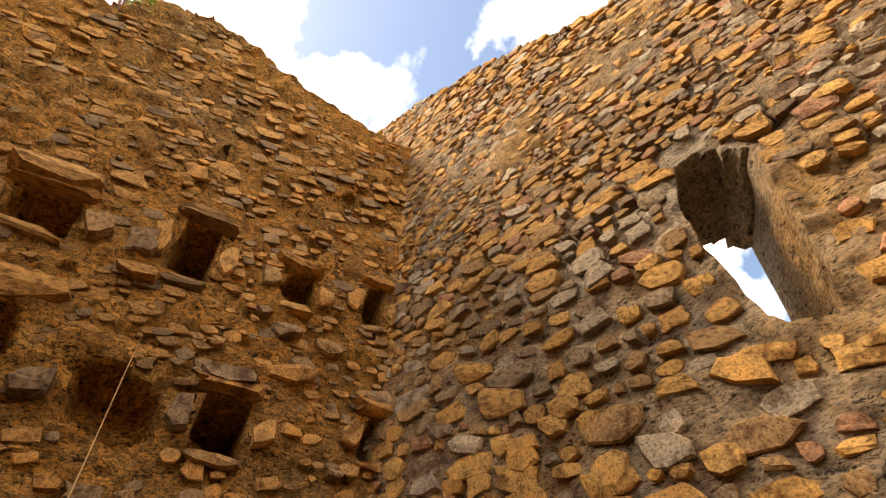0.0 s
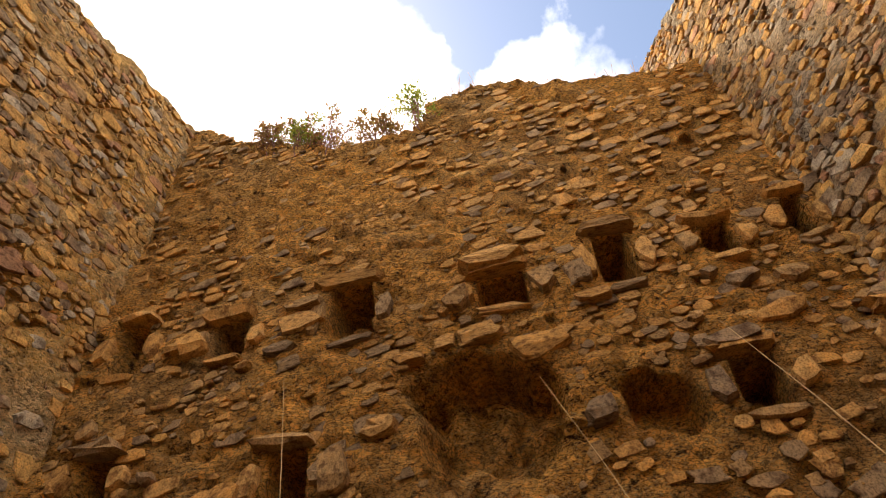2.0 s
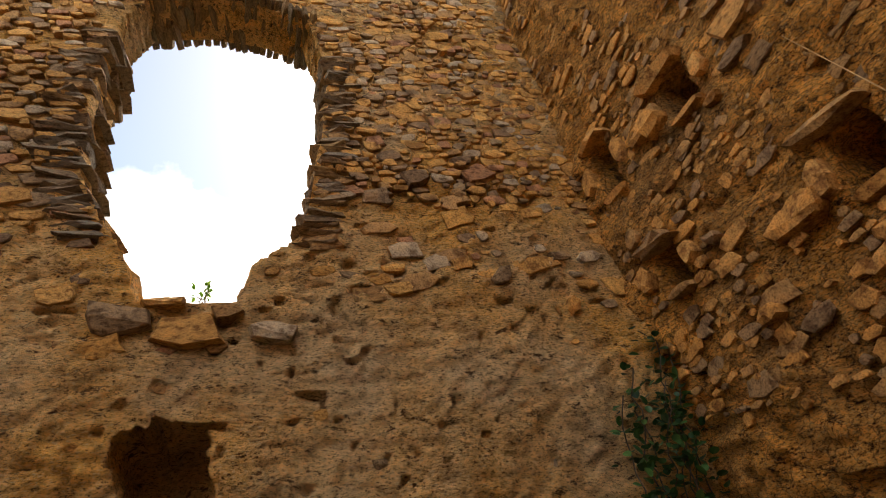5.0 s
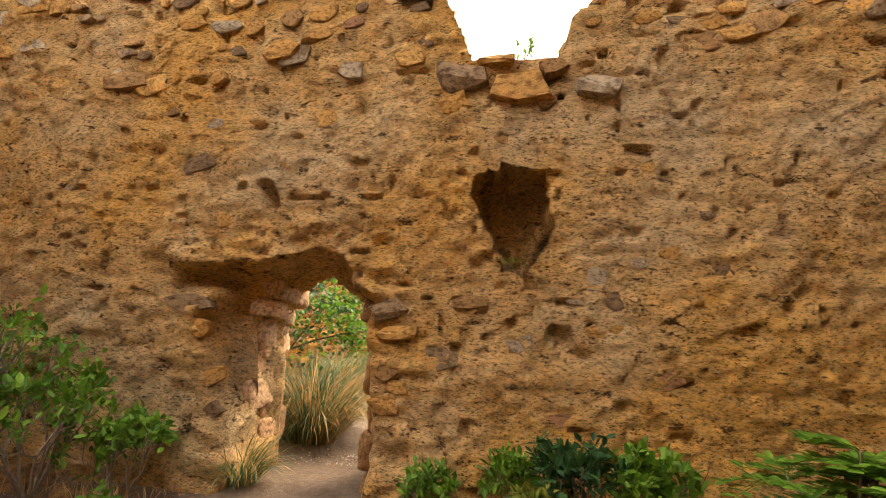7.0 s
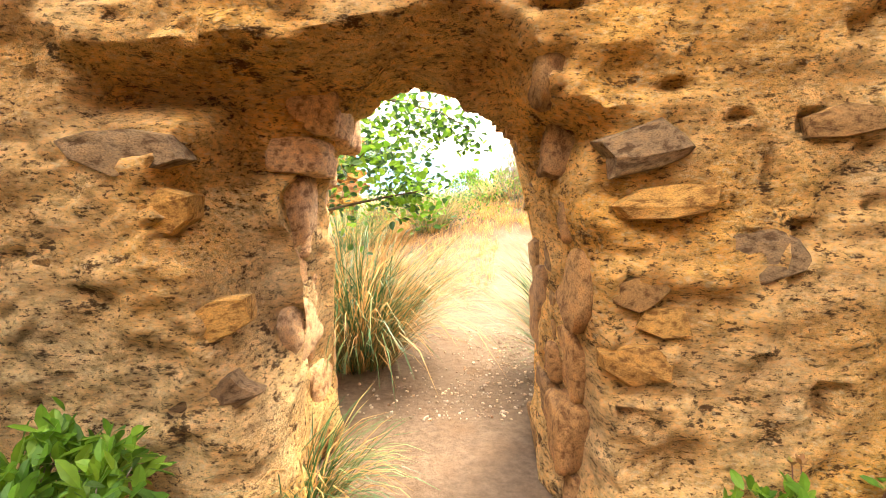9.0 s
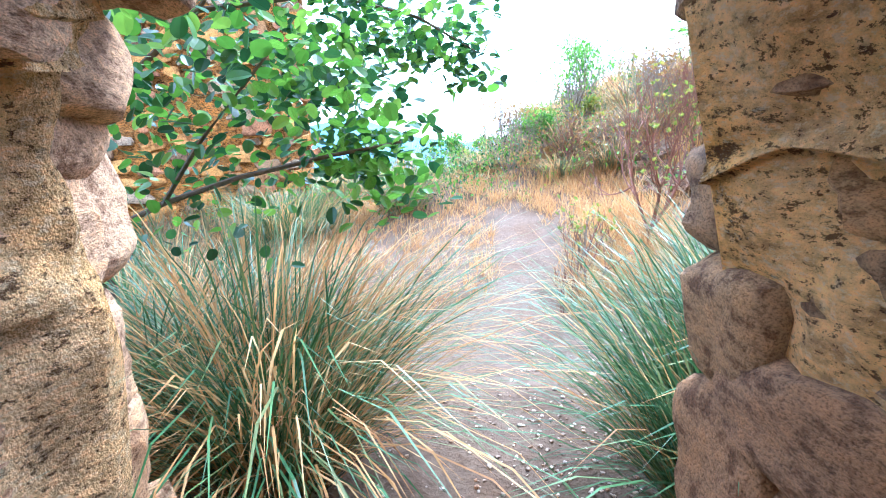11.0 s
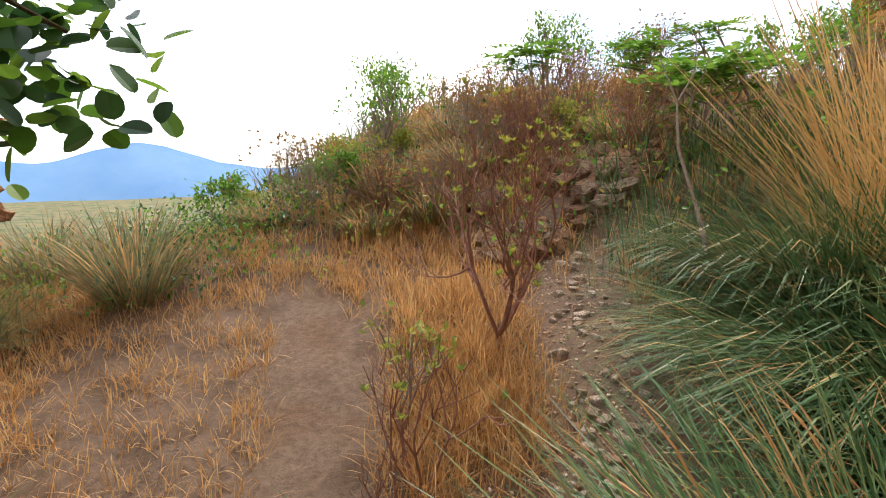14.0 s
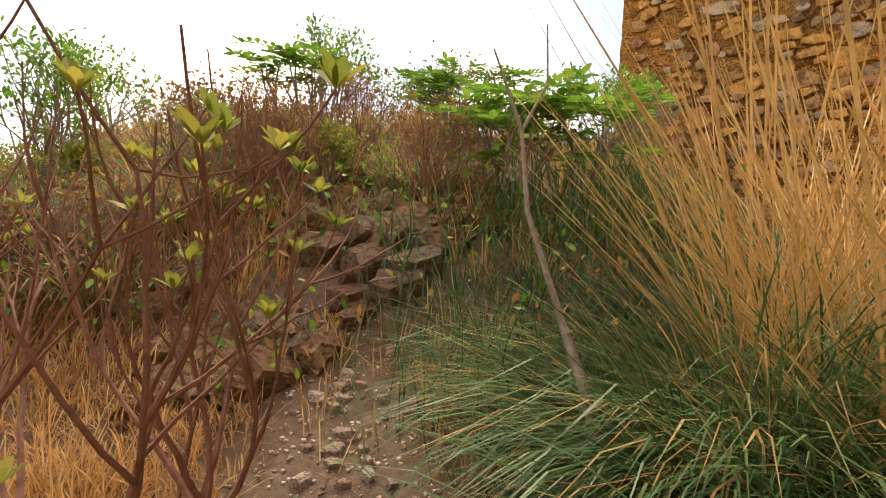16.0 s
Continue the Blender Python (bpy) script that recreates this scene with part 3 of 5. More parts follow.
PEBBLE_ONE = stone_material("path_stone", [(0.0, (0.55, 0.46, 0.37)), (0.4, (0.42, 0.33, 0.25)), (0.7, (0.64, 0.57, 0.48)), (1.0, (0.46, 0.28, 0.17))], island=False)


def blades_mesh(name, base, length, azimuth, lean, droop, width, segments=4):
    """Grass blades as tapering bent strips. lean: angle from upright at the root; droop: the further bend to the tip."""
    n = len(base)
    s = np.linspace(0, 1, segments + 1)
    ang = lean[:, None] + droop[:, None] * s[None, :] ** 1.6
    step = (length / segments)[:, None]
    out = np.concatenate([np.zeros((n, 1)), np.cumsum(np.sin(ang[:, :-1]) * step, 1)], 1)
    up = np.concatenate([np.zeros((n, 1)), np.cumsum(np.cos(ang[:, :-1]) * step, 1)], 1)
    ca, sa = np.cos(azimuth)[:, None], np.sin(azimuth)[:, None]
    cen = np.stack([base[:, 0:1] + out * ca, base[:, 1:2] + out * sa, base[:, 2:3] + up], -1)
    w = width[:, None] * np.array([0.8] + [1.0] * (segments - 1) + [0.12])[None, :]
    tw = azimuth[:, None] + np.pi / 2 + rng.uniform(-0.7, 0.7, (n, 1))
    off = np.stack([np.cos(tw) * w, np.sin(tw) * w, 0 * w], -1) / 2
    v = np.stack([cen - off, cen + off], 2).reshape(-1, 3)
    k = np.arange(n)[:, None] * (2 * (segments + 1)) + 2 * np.arange(segments)[None, :]
    f = np.stack([k, k + 1, k + 3, k + 2], -1).reshape(-1, 4)
    return mesh_from(name, v, f)


def tussock(x, y, radius, count, height, dry, label, bias=(0, 0), droop=1.3, group="", dry_material=None, width=0.006, z=None, name="grass_tussock", green=None):
    """A clump of long blades fanning out of one root."""
    gz = float(ground_height(x, y)) if z is None else z
    root = tagged(new(name), label, "grass clump", group)
    root.location = (x, y, gz)
    for part_name, share, mat in (("green_grass", 1 - dry, green or GRASS_GREEN), ("dry_grass", dry, dry_material or GRASS_DRY)):
        n = int(count * share)
        if n < 5:
            continue
        az = rng.uniform(0, 2 * np.pi, n)
        r = radius * np.sqrt(rng.random(n))
        base = np.stack([np.cos(az) * r, np.sin(az) * r, np.full(n, -0.03)], 1)
        vec = np.stack([np.cos(az) * (0.25 + r / radius), np.sin(az) * (0.25 + r / radius)], 1) + np.array(bias) + rng.normal(0, 0.42, (n, 2))
        a2, mag = np.arctan2(vec[:, 1], vec[:, 0]), np.hypot(vec[:, 0], vec[:, 1])
        ln = height * rng.uniform(0.45, 1.15, n)
        growth(part_name, blades_mesh(part_name, base, ln, a2, 0.12 + 0.38 * np.clip(mag, 0, 1.6), droop * rng.uniform(0.4, 1.25, n), width * rng.uniform(0.6, 1.3, n), 5), mat, root)
    return root


def tube_mesh(name, lines, sides=5):
    """Round stems along (points, radii) lines."""
    verts, faces = [], []
    for pts, radii in lines:
        pts = [Vector(p) for p in pts]
        start = len(verts)
        for i, (p, r) in enumerate(zip(pts, radii)):
            t = (pts[min(i + 1, len(pts) - 1)] - pts[max(i - 1, 0)]).normalized()
            a = t.orthogonal().normalized()
            b = t.cross(a)
            for k in range(sides):
                ang = 2 * math.pi * k / sides
                verts.append(tuple(p + (a * math.cos(ang) + b * math.sin(ang)) * r))
        for i in range(len(pts) - 1):
            for k in range(sides):
                q = start + i * sides
                faces.append([q + k, q + (k + 1) % sides, q + sides + (k + 1) % sides, q + sides + k])
        faces.append([start + k for k in reversed(range(sides))])
        faces.append([len(verts) - sides + k for k in range(sides)])
    return mesh_from(name, verts, faces)


def grow(start, direction, length, radius, levels, r, spread=0.6, forks=3, wobble=0.25, lines=None, tips=None, up=0.15):
    """A forking stem; gives its lines and the tips with their directions."""
    lines = [] if lines is None else lines
    tips = [] if tips is None else tips
    p, d = Vector(start), Vector(direction).normalized()
    pts, rad = [p.copy()], [radius]
    for i in range(4):
        d = (d + Vector(r.normal(0, wobble, 3)) * 0.5 + Vector((0, 0, up))).normalized()
        p = p + d * (length / 4)
        pts.append(p.copy())
        rad.append(radius * (1 - 0.12 * (i + 1)))
    lines.append((pts, rad))
    if levels == 0:
        tips.append((p.copy(), d.copy()))
        return lines, tips
    for k in range(forks):
        nd = (d + Vector(r.normal(0, spread, 3))).normalized()
        at = pts[-1] if k < 2 else pts[int(r.integers(2, 5))]
        grow(at, nd, length * r.uniform(0.62, 0.9), radius * 0.58, levels - 1, r, spread, forks, wobble, lines, tips, up)
    return lines, tips


OVAL = np.array([(0, 0, 0), (0.16, 0.22, 0.03), (0.24, 0.52, 0.04), (0.14, 0.84, 0.02), (0, 1.0, -0.05), (-0.14, 0.84, 0.02), (-0.24, 0.52, 0.04), (-0.16, 0.22, 0.03), (0, 0.5, -0.02)])
OVAL_F = [[0, 1, 8], [1, 2, 8], [2, 3, 8], [3, 4, 8], [4, 5, 8], [5, 6, 8], [6, 7, 8], [7, 0, 8]]
RIM = np.linspace(0, 2 * np.pi, 12, endpoint=False)
ROUND = np.array([(0.4 * np.sin(a) * (1 + 0.12 * np.cos(a)), 0.5 - 0.5 * np.cos(a), 0.08 * abs(np.sin(a)) - 0.05 * (1 - np.cos(a)) ** 2 * 0.3) for a in RIM] + [(0, 0.5, -0.03)])
ROUND_F = [[i, (i + 1) % 12, 12] for i in range(12)]


def leaves_mesh(name, places, shape=OVAL):
    """places: (point, direction, size, roll)."""
    verts, faces = [], []
    for i, (p, d, s, roll) in enumerate(places):
        m = np.array(Vector(d).to_track_quat("Y", "Z").to_matrix() @ Matrix.Rotation(roll, 3, "Y"))
        verts.append(shape * s @ m.T + np.array(p))
        faces += [[q + i * len(shape) for q in f] for f in (OVAL_F if len(shape) == 9 else ROUND_F)]
    return mesh_from(name, np.concatenate(verts), faces)


def pinnate(p, d, length, r, size, pairs=7):
    """The leaflets of one feathered leaf, and its midrib."""
    p, d = Vector(p), Vector(d).normalized()
    side = d.cross(Vector((0, 0, 1)))
    side = side.normalized() if side.length > 0.05 else Vector((1, 0, 0))
    out, pts = [], [p.copy()]
    for i in range(1, pairs + 1):
        q = p + d * length * i / pairs + Vector((0, 0, -0.35 * length * (i / pairs) ** 2))
        pts.append(q)
        for sgn in (-1, 1):
            out.append((q, side * sgn + d * 0.45 + Vector((0, 0, r.uniform(-0.15, 0.1))), size * r.uniform(0.8, 1.1), r.uniform(-0.3, 0.3)))
    out.append((pts[-1], d, size, 0))
    return out, (pts, [0.003] * len(pts))


def leafy_shrub(name, x, y, size, seed, label, leaf=LEAF_BRIGHT, bark=BARK_GREY, leaf_size=0.06, per_tip=7, levels=3, stems=4, feathered=False, z=None, category="shrub", group="", shape=OVAL, forks=3):
    r = np.random.default_rng(seed)
    gz = float(ground_height(x, y)) if z is None else z
    root = tagged(new(name), label, category, group)
    root.location = (x, y, gz)
    lines, tips = [], []
    for k in range(stems):
        a = r.uniform(0, 6.28)
        grow((r.normal(0, 0.03), r.normal(0, 0.03), -0.04), (math.cos(a) * 0.5, math.sin(a) * 0.5, 1), size * 0.42, 0.012 * size + 0.004, levels - 1, r, 0.5, forks, 0.25, lines, tips)
    growth("stemwork", tube_mesh("stemwork", lines, 4), bark, root)
    places, ribs = [], []
    for p, d in tips:
        if feathered:
            for k in range(per_tip):
                a = r.uniform(0, 6.28)
                o, rib = pinnate(p - d * r.uniform(0, 0.1), (math.cos(a), math.sin(a), r.uniform(0.1, 0.7)), size * 0.3 * r.uniform(0.7, 1.2), r, leaf_size)
                places += o
                ribs.append(rib)
        else:
            for k in range(per_tip):
                a = r.normal(0, 1, 3)
                places.append((p + Vector(r.normal(0, 0.05 * size, 3)), Vector(a) + d, leaf_size * r.uniform(0.6, 1.2), r.uniform(-0.8, 0.8)))
    if ribs:
        growth("stalkwork", tube_mesh("stalkwork", ribs, 3), leaf, root)
    growth("foliage", leaves_mesh("foliage", places, shape), leaf, root)
    return root


def bare_shrub(x, y, height, seed, label, stems=5, levels=3, bark=BARK_RED, tuft=LEAF_YELLOW, tufts=0.5, radius=0.016, spread=0.42, z=None, group="", lean=(0, 0), trunk=0.0):
    r = np.random.default_rng(seed)
    gz = float(ground_height(x, y)) if z is None else z
    root = tagged(new("bare_shrub"), label, "shrub", group)
    root.location = (x, y, gz)
    lines, tips = [], []
    if trunk:
        lines.append(([(0, 0, -0.05), (0.01, 0, trunk * 0.5), (0, 0.01, trunk)], [radius * 1.7, radius * 1.4, radius * 1.3]))
    for k in range(stems):
        a = 6.28 * k / stems + r.uniform(-0.5, 0.5)
        o = r.uniform(0.35, 0.8)
        grow((0, 0, trunk - 0.04), (math.cos(a) * o + lean[0], math.sin(a) * o + lean[1], 1), height * 0.36, radius, levels - 1, r, spread, 3, 0.2, lines, tips, 0.13)
    growth("branchwork", tube_mesh("branchwork", lines, 5), bark, root)
    places = []
    for p, d in tips:
        if r.random() < tufts:
            for k in range(7):
                a = 6.28 * k / 7
                places.append((p, Vector((math.cos(a), math.sin(a), r.uniform(0.4, 1.8))), 0.036 * r.uniform(0.7, 1.2), r.uniform(-0.3, 0.3)))
    if places:
        growth("foliage", leaves_mesh("foliage", places), tuft, root)
    return root


def scatter(name, region, count, area, low, high, material, label, width=0.004, lean=0.5, kind="stuff", clump=0):
    """Short grass over an area; region gives the share of places taken."""
    x0, x1, y0, y1 = area
    p = np.stack([rng.uniform(x0, x1, count), rng.uniform(y0, y1, count)], 1)
    az = rng.uniform(0, 6.28, count)
    if clump:
        p = p[rng.integers(0, count // clump, count)]
        r = np.abs(rng.normal(0, 0.07, count))
        p = p + np.stack([np.cos(az) * r, np.sin(az) * r], 1)
        az = az + rng.normal(0, 0.6, count)
    taken = rng.random(count) < region(p[:, 0], p[:, 1])
    p, az = p[taken], az[taken]
    n = len(p)
    base = np.stack([p[:, 0], p[:, 1], ground_height(p[:, 0], p[:, 1]) - 0.01], 1)
    d = np.hypot(p[:, 0] - 0.8, p[:, 1] - 2.5)
    ob = put(name, blades_mesh(name, base, rng.uniform(low, high, n), az, np.abs(rng.normal(0, lean, n)), rng.uniform(0.2, 1.2, n), width * (0.7 + 0.16 * np.clip(d, 0, 14)) * rng.uniform(0.7, 1.3, n), 3), material)
    return tagged(ob, label, "grass", kind=kind)


def path_share(x, y):
    """1 on the two trodden paths outside."""
    right = np.interp(y, [1.0, 2.5, 3.2, 3.8, 4.6, 5.5, 7], [0.1, 0.95, 1.6, 2.05, 2.5, 2.95, 3.4])
    left = np.interp(y, [1.0, 2.5, 3.6, 5.15, 6.2, 8], [0.1, 0.5, 0.65, 0.85, 0.7, 0.1])
    a = smooth(0.5, 0.28, np.abs(x - right)) * smooth(6.6, 5.8, y)
    b = smooth(0.42, 0.18, np.abs(x - left)) * smooth(7.0, 5.5, y)
    near = smooth(3.9, 3.2, y) * smooth(-0.5, -0.1, x) * smooth(2.0, 1.6, x)
    return np.clip(a + b + near, 0, 1)


def hill_share(x, y):
    return smooth(5.0, 7.0, x * 0.72 + y * 0.69) * (y > 1)


# grass about the doorway
tussock(-0.68, 1.94, 0.28, 1800, 1.3, 0.45, "large tussock of green and straw grass beside the doorway", (-0.1, 0.0), 1.8)
tussock(-1.3, 2.35, 0.34, 1100, 1.05, 0.25, "dense green grass tussock under the leafy branch", (0.15, 0.0), 1.3)
tussock(-0.75, 2.6, 0.22, 600, 0.7, 0.35, "mixed green and dry grass tussock beside the path", (0.05, 0.1), 1.5)
tussock(1.42, 2.0, 0.24, 1500, 1.2, 0.1, "large arching green grass tussock beside the path", (0.35, -0.12), 1.25)
tussock(1.0, 1.62, 0.2, 1600, 1.1, 0.15, "green grass tussock against the doorway jamb", (0.3, 0.15), 1.4)
tussock(1.7, 2.0, 0.3, 1000, 1.2, 0.2, "arching green grass tussock on the bank", (0.1, 0.1), 1.5)
tussock(-0.52, 0.2, 0.12, 420, 0.5, 0.35, "small drooping grass tussock on the doorway threshold", (0.15, -0.4), 1.9, z=0.0)
# the great bank of grass along the path
tussock(3.1, 3.1, 0.5, 3000, 1.25, 0.1, "huge drooping green grass clump leaning over the path", (-0.75, 0.2), 1.9)
tussock(2.75, 2.4, 0.4, 2000, 1.1, 0.1, "thick drooping green grass clump on the bank", (-0.45, 0.3), 1.8)
tussock(3.65, 3.95, 0.45, 2400, 1.15, 0.12, "dense drooping green grass clump beside the path", (-0.75, 0.15), 1.8)
tussock(3.95, 3.05, 0.5, 1500, 1.2, 0.3, "tall green grass clump with straw on the bank", (-0.4, 0.2), 1.4)
for x, y, n in ((4.15, 3.6, 210), (3.75, 2.8, 120), (4.75, 3.4, 190), (4.45, 4.1, 130)):
    tussock(x, y, 0.3, int(n * 1.4), 2.0, 1.0, "tall stand of dry golden reed stalks", (-0.1, 0.1), 0.3, dry_material=STRAW, width=0.0075, name="reed_stand", group="golden reeds")
# grass clumps further off
tussock(-1.75, 6.1, 0.42, 1300, 0.85, 0.3, "low green and straw tussock in the clearing", (0.1, -0.1), 1.5)
tussock(-0.45, 6.5, 0.22, 600, 0.85, 0.12, "tall grey green grass bush at the slope edge", (0.0, 0.0), 0.6, green=GREY_GRASS, width=0.009)
tussock(-1.3, 7.6, 0.26, 400, 0.75, 0.3, "tall grey green grass bush at the slope edge", (0.0, 0.0), 0.7, green=GREY_GRASS, width=0.009)
for k, (x, y, s) in enumerate(((1.6, 7.0, 0.8), (2.2, 6.8, 0.9), (2.7, 7.2, 1.0), (1.9, 7.7, 1.0), (3.4, 7.6, 0.9), (0.6, 8.0, 0.8), (4.3, 6.6, 0.8), (1.3, 9.4, 0.9), (0.0, 8.8, 0.7), (3.0, 8.6, 0.9))):
    tussock(x, y, 0.26, 420, s * 0.62, 0.35, "drooping grey green grass clump on the slope", (-0.15, -0.25), 1.5, green=GREY_GRASS, width=0.009, group="slope grass clumps")

# the leafy tree beside the doorway
r = np.random.default_rng(5)
tree = tagged(new("tree"), "small leafy tree reaching over the doorway path", "tree")
tree.location = (-1.86, 2.85, float(ground_height(-1.86, 2.85)))
ox, oy, oz = -2.0, 2.9, tree.location[2] - 0.06
lines, tips = [], []


def limb(points, r0, r1):
    pts = [(x - ox, y - oy, z - oz) for x, y, z in points]
    lines.append((pts, list(np.linspace(r0, r1, len(pts)))))


trunk_line = [([(0, 0, -0.1), (0.05, -0.02, 0.7), (0.02, 0.03, 1.4), (0.1, 0.0, 2.1)], [0.07, 0.06, 0.05, 0.04])]
put("trunk", tube_mesh("trunk", trunk_line, 8), BARK_DARK, tree)
limb([(-1.95, 2.88, 0.75), (-1.4, 2.5, 0.95), (-0.9, 2.1, 1.08), (-0.5, 1.88, 1.16), (-0.27, 1.82, 1.2)], 0.016, 0.004)
limb([(-1.4, 2.5, 0.95), (-1.0, 2.0, 1.2), (-0.75, 1.8, 1.38), (-0.62, 1.75, 1.5)], 0.011, 0.003)
limb([(-1.9, 2.9, 1.4), (-1.3, 2.8, 1.85), (-0.7, 2.9, 1.95), (-0.25, 2.95, 1.85), (0.05, 2.95, 1.68)], 0.018, 0.004)
limb([(-1.3, 2.8, 1.85), (-0.9, 2.4, 2.05), (-0.55, 2.2, 2.0)], 0.012, 0.004)
limb([(-1.9, 2.9, 1.6), (-1.6, 2.2, 1.8), (-1.3, 1.7, 1.75), (-1.1, 1.5, 1.6)], 0.016, 0.004)
limb([(-0.7, 2.9, 1.95), (-0.4, 3.4, 2.0), (-0.1, 3.7, 1.95)], 0.01, 0.003)
for ln in lines:
    put("limb", tube_mesh("limb", [ln], 6), BARK_DARK, tree)
one = leaves_mesh("leaf", [((0, 0, 0), (0, 1, 0), 1.0, 0)], ROUND)
one.materials.append(LEAF_BRIGHT)
two = leaves_mesh("leaf", [((0, 0, 0), (0, 1, 0), 1.0, 0)], ROUND)
two.materials.append(LEAF_DARK)
near_tips = [(-0.32, 1.88, 1.2), (-0.28, 1.9, 1.1), (-0.38, 1.92, 1.28), (-0.42, 1.85, 1.1), (-0.27, 1.88, 1.02), (-0.5, 1.9, 1.2), (-0.36, 1.95, 1.0), (-0.62, 1.9, 1.1), (-0.6, 1.8, 1.38)]
for k in range(250):
    c = near_tips[k % len(near_tips)]
    p = Vector(c) + Vector(r.normal(0, 0.06, 3))
    d = Vector(r.normal(0, 1, 3)) + Vector((0.5, -0.2, 0.5))
    leaf = new("leaf", two if r.random() < 0.3 else one)
    leaf.parent = tree
    s = r.uniform(0.036, 0.058)
    leaf.matrix_basis = Matrix.Translation(p - Vector((ox, oy, oz))) @ d.to_track_quat("Y", "Z").to_matrix().to_4x4() @ Matrix.Rotation(r.uniform(-0.7, 0.7), 4, "Y") @ Matrix.Diagonal((s, s, s, 1))
crown, crown_dark = [], []
for c, n, sp in (((-0.45, 2.3, 1.18), 170, 0.15), ((-0.6, 2.2, 1.4), 120, 0.16), ((0.0, 2.95, 1.6), 70, 0.08), ((-0.22, 2.95, 1.68), 130, 0.13), ((-0.5, 2.8, 1.75), 150, 0.15), ((-0.75, 2.7, 1.5), 200, 0.2), ((-0.95, 3.3, 1.6), 220, 0.28), ((-0.05, 2.95, 1.72), 60, 0.13), ((-0.4, 3.0, 1.85), 110, 0.2), ((-0.8, 2.8, 1.95), 160, 0.24), ((-0.2, 3.6, 2.0), 70, 0.2), ((-0.6, 2.25, 2.0), 110, 0.22), ((-1.15, 1.6, 1.62), 220, 0.26),
                 ((-1.1, 2.1, 1.4), 240, 0.28), ((-1.2, 2.4, 1.05), 160, 0.25), ((-1.5, 2.4, 1.9), 320, 0.4), ((-2.0, 2.8, 2.5), 500, 0.5), ((-1.5, 3.0, 2.2), 260, 0.35), ((-0.85, 1.9, 1.5), 120, 0.16)):
    for k in range(n):
        p = (c[0] - ox + r.normal(0, sp), c[1] - oy + r.normal(0, sp), c[2] - oz + r.normal(0, sp * 0.6))
        (crown if r.random() < 0.5 else crown_dark).append((p, r.normal(0, 1, 3) + np.array((0.3, -0.2, 0.1)), r.uniform(0.04, 0.07), r.uniform(-0.9, 0.9)))
growth("crown", leaves_mesh("crown", crown, ROUND), LEAF_BRIGHT, tree)
growth("inner_crown", leaves_mesh("inner_crown", crown_dark, ROUND), LEAF_DARK, tree)

# shrubs along the path
bare_shrub(1.75, 4.42, 1.25, 11, "bare reddish shrub with few leaf tufts beside the path", 6, 4, radius=0.014, spread=0.36, trunk=0.2, tufts=0.4)
bare_shrub(1.05, 3.75, 0.85, 12, "small bare shrub with yellow green leaves in dry grass", 4, 3, radius=0.009, tufts=0.3)
leafy_shrub("low_shrub", 1.13, 4.15, 0.62, 13, "small yellow green sapling in the dry grass", LEAF_YELLOW, BARK_GREY, 0.045, 4, 3, 3)
bare_shrub(0.85, 3.55, 0.5, 14, "thin dry weed stems on the dry strip", 3, 3, radius=0.006, tufts=0.2)
stick = tagged(new("dead_stem"), "thin pale dead stem standing in the grass bank", "branch")
stick.location = (2.9, 3.95, float(ground_height(2.9, 3.95)))
put("stem", tube_mesh("stem", [([(0, 0, -0.05), (0.03, 0.08, 0.35), (0.06, 0.2, 0.62), (0.12, 0.33, 0.8)], [0.022, 0.02, 0.018, 0.012]),
                               ([(0.12, 0.33, 0.8), (0.13, 0.5, 1.15), (0.2, 0.6, 1.45), (0.14, 0.7, 1.75)], [0.012, 0.01, 0.008, 0.004]),
                               ([(0.2, 0.6, 1.45), (0.34, 0.6, 1.65), (0.4, 0.66, 1.9)], [0.007, 0.005, 0.003])], 6), BARK_GREY, stick)

# hillside growth
r = np.random.default_rng(21)
HILL = [(1.2, 7.7, "g"), (0.5, 8.9, "g"), (2.1, 8.8, "g"), (3.9, 7.9, "p"), (4.6, 5.7, "p"), (-0.3, 10.6, "y"), (2.9, 7.0, "t"), (3.6, 6.9, "y"), (-0.2, 12.0, "g"), (0.9, 11.0, "g"), (1.6, 10.2, "y"), (2.4, 9.6, "t"), (3.0, 10.6, "g"), (3.6, 9.0, "t"), (4.4, 10.4, "t"), (4.8, 8.6, "g"), (5.6, 9.8, "t"), (5.2, 7.4, "p"), (6.0, 8.2, "t"),
        (6.8, 9.4, "g"), (7.0, 7.6, "p"), (7.9, 8.6, "t"), (4.2, 7.2, "t"), (3.2, 8.4, "t"), (1.2, 8.8, "t"), (2.0, 8.2, "y"), (5.9, 6.4, "g"), (6.9, 6.2, "t"), (8.6, 7.2, "g"), (3.8, 11.6, "t"), (5.4, 11.4, "t"),
        (7.0, 10.8, "t"), (1.9, 12.2, "t"), (0.2, 10.2, "y"), (8.4, 10.2, "p"), (4.9, 6.3, "p"), (3.2, 6.7, "t"), (2.3, 6.7, "t"), (3.9, 6.4, "t"), (2.8, 7.3, "t"), (1.7, 6.9, "t"), (1.0, 7.2, "t"), (4.4, 5.9, "p")]
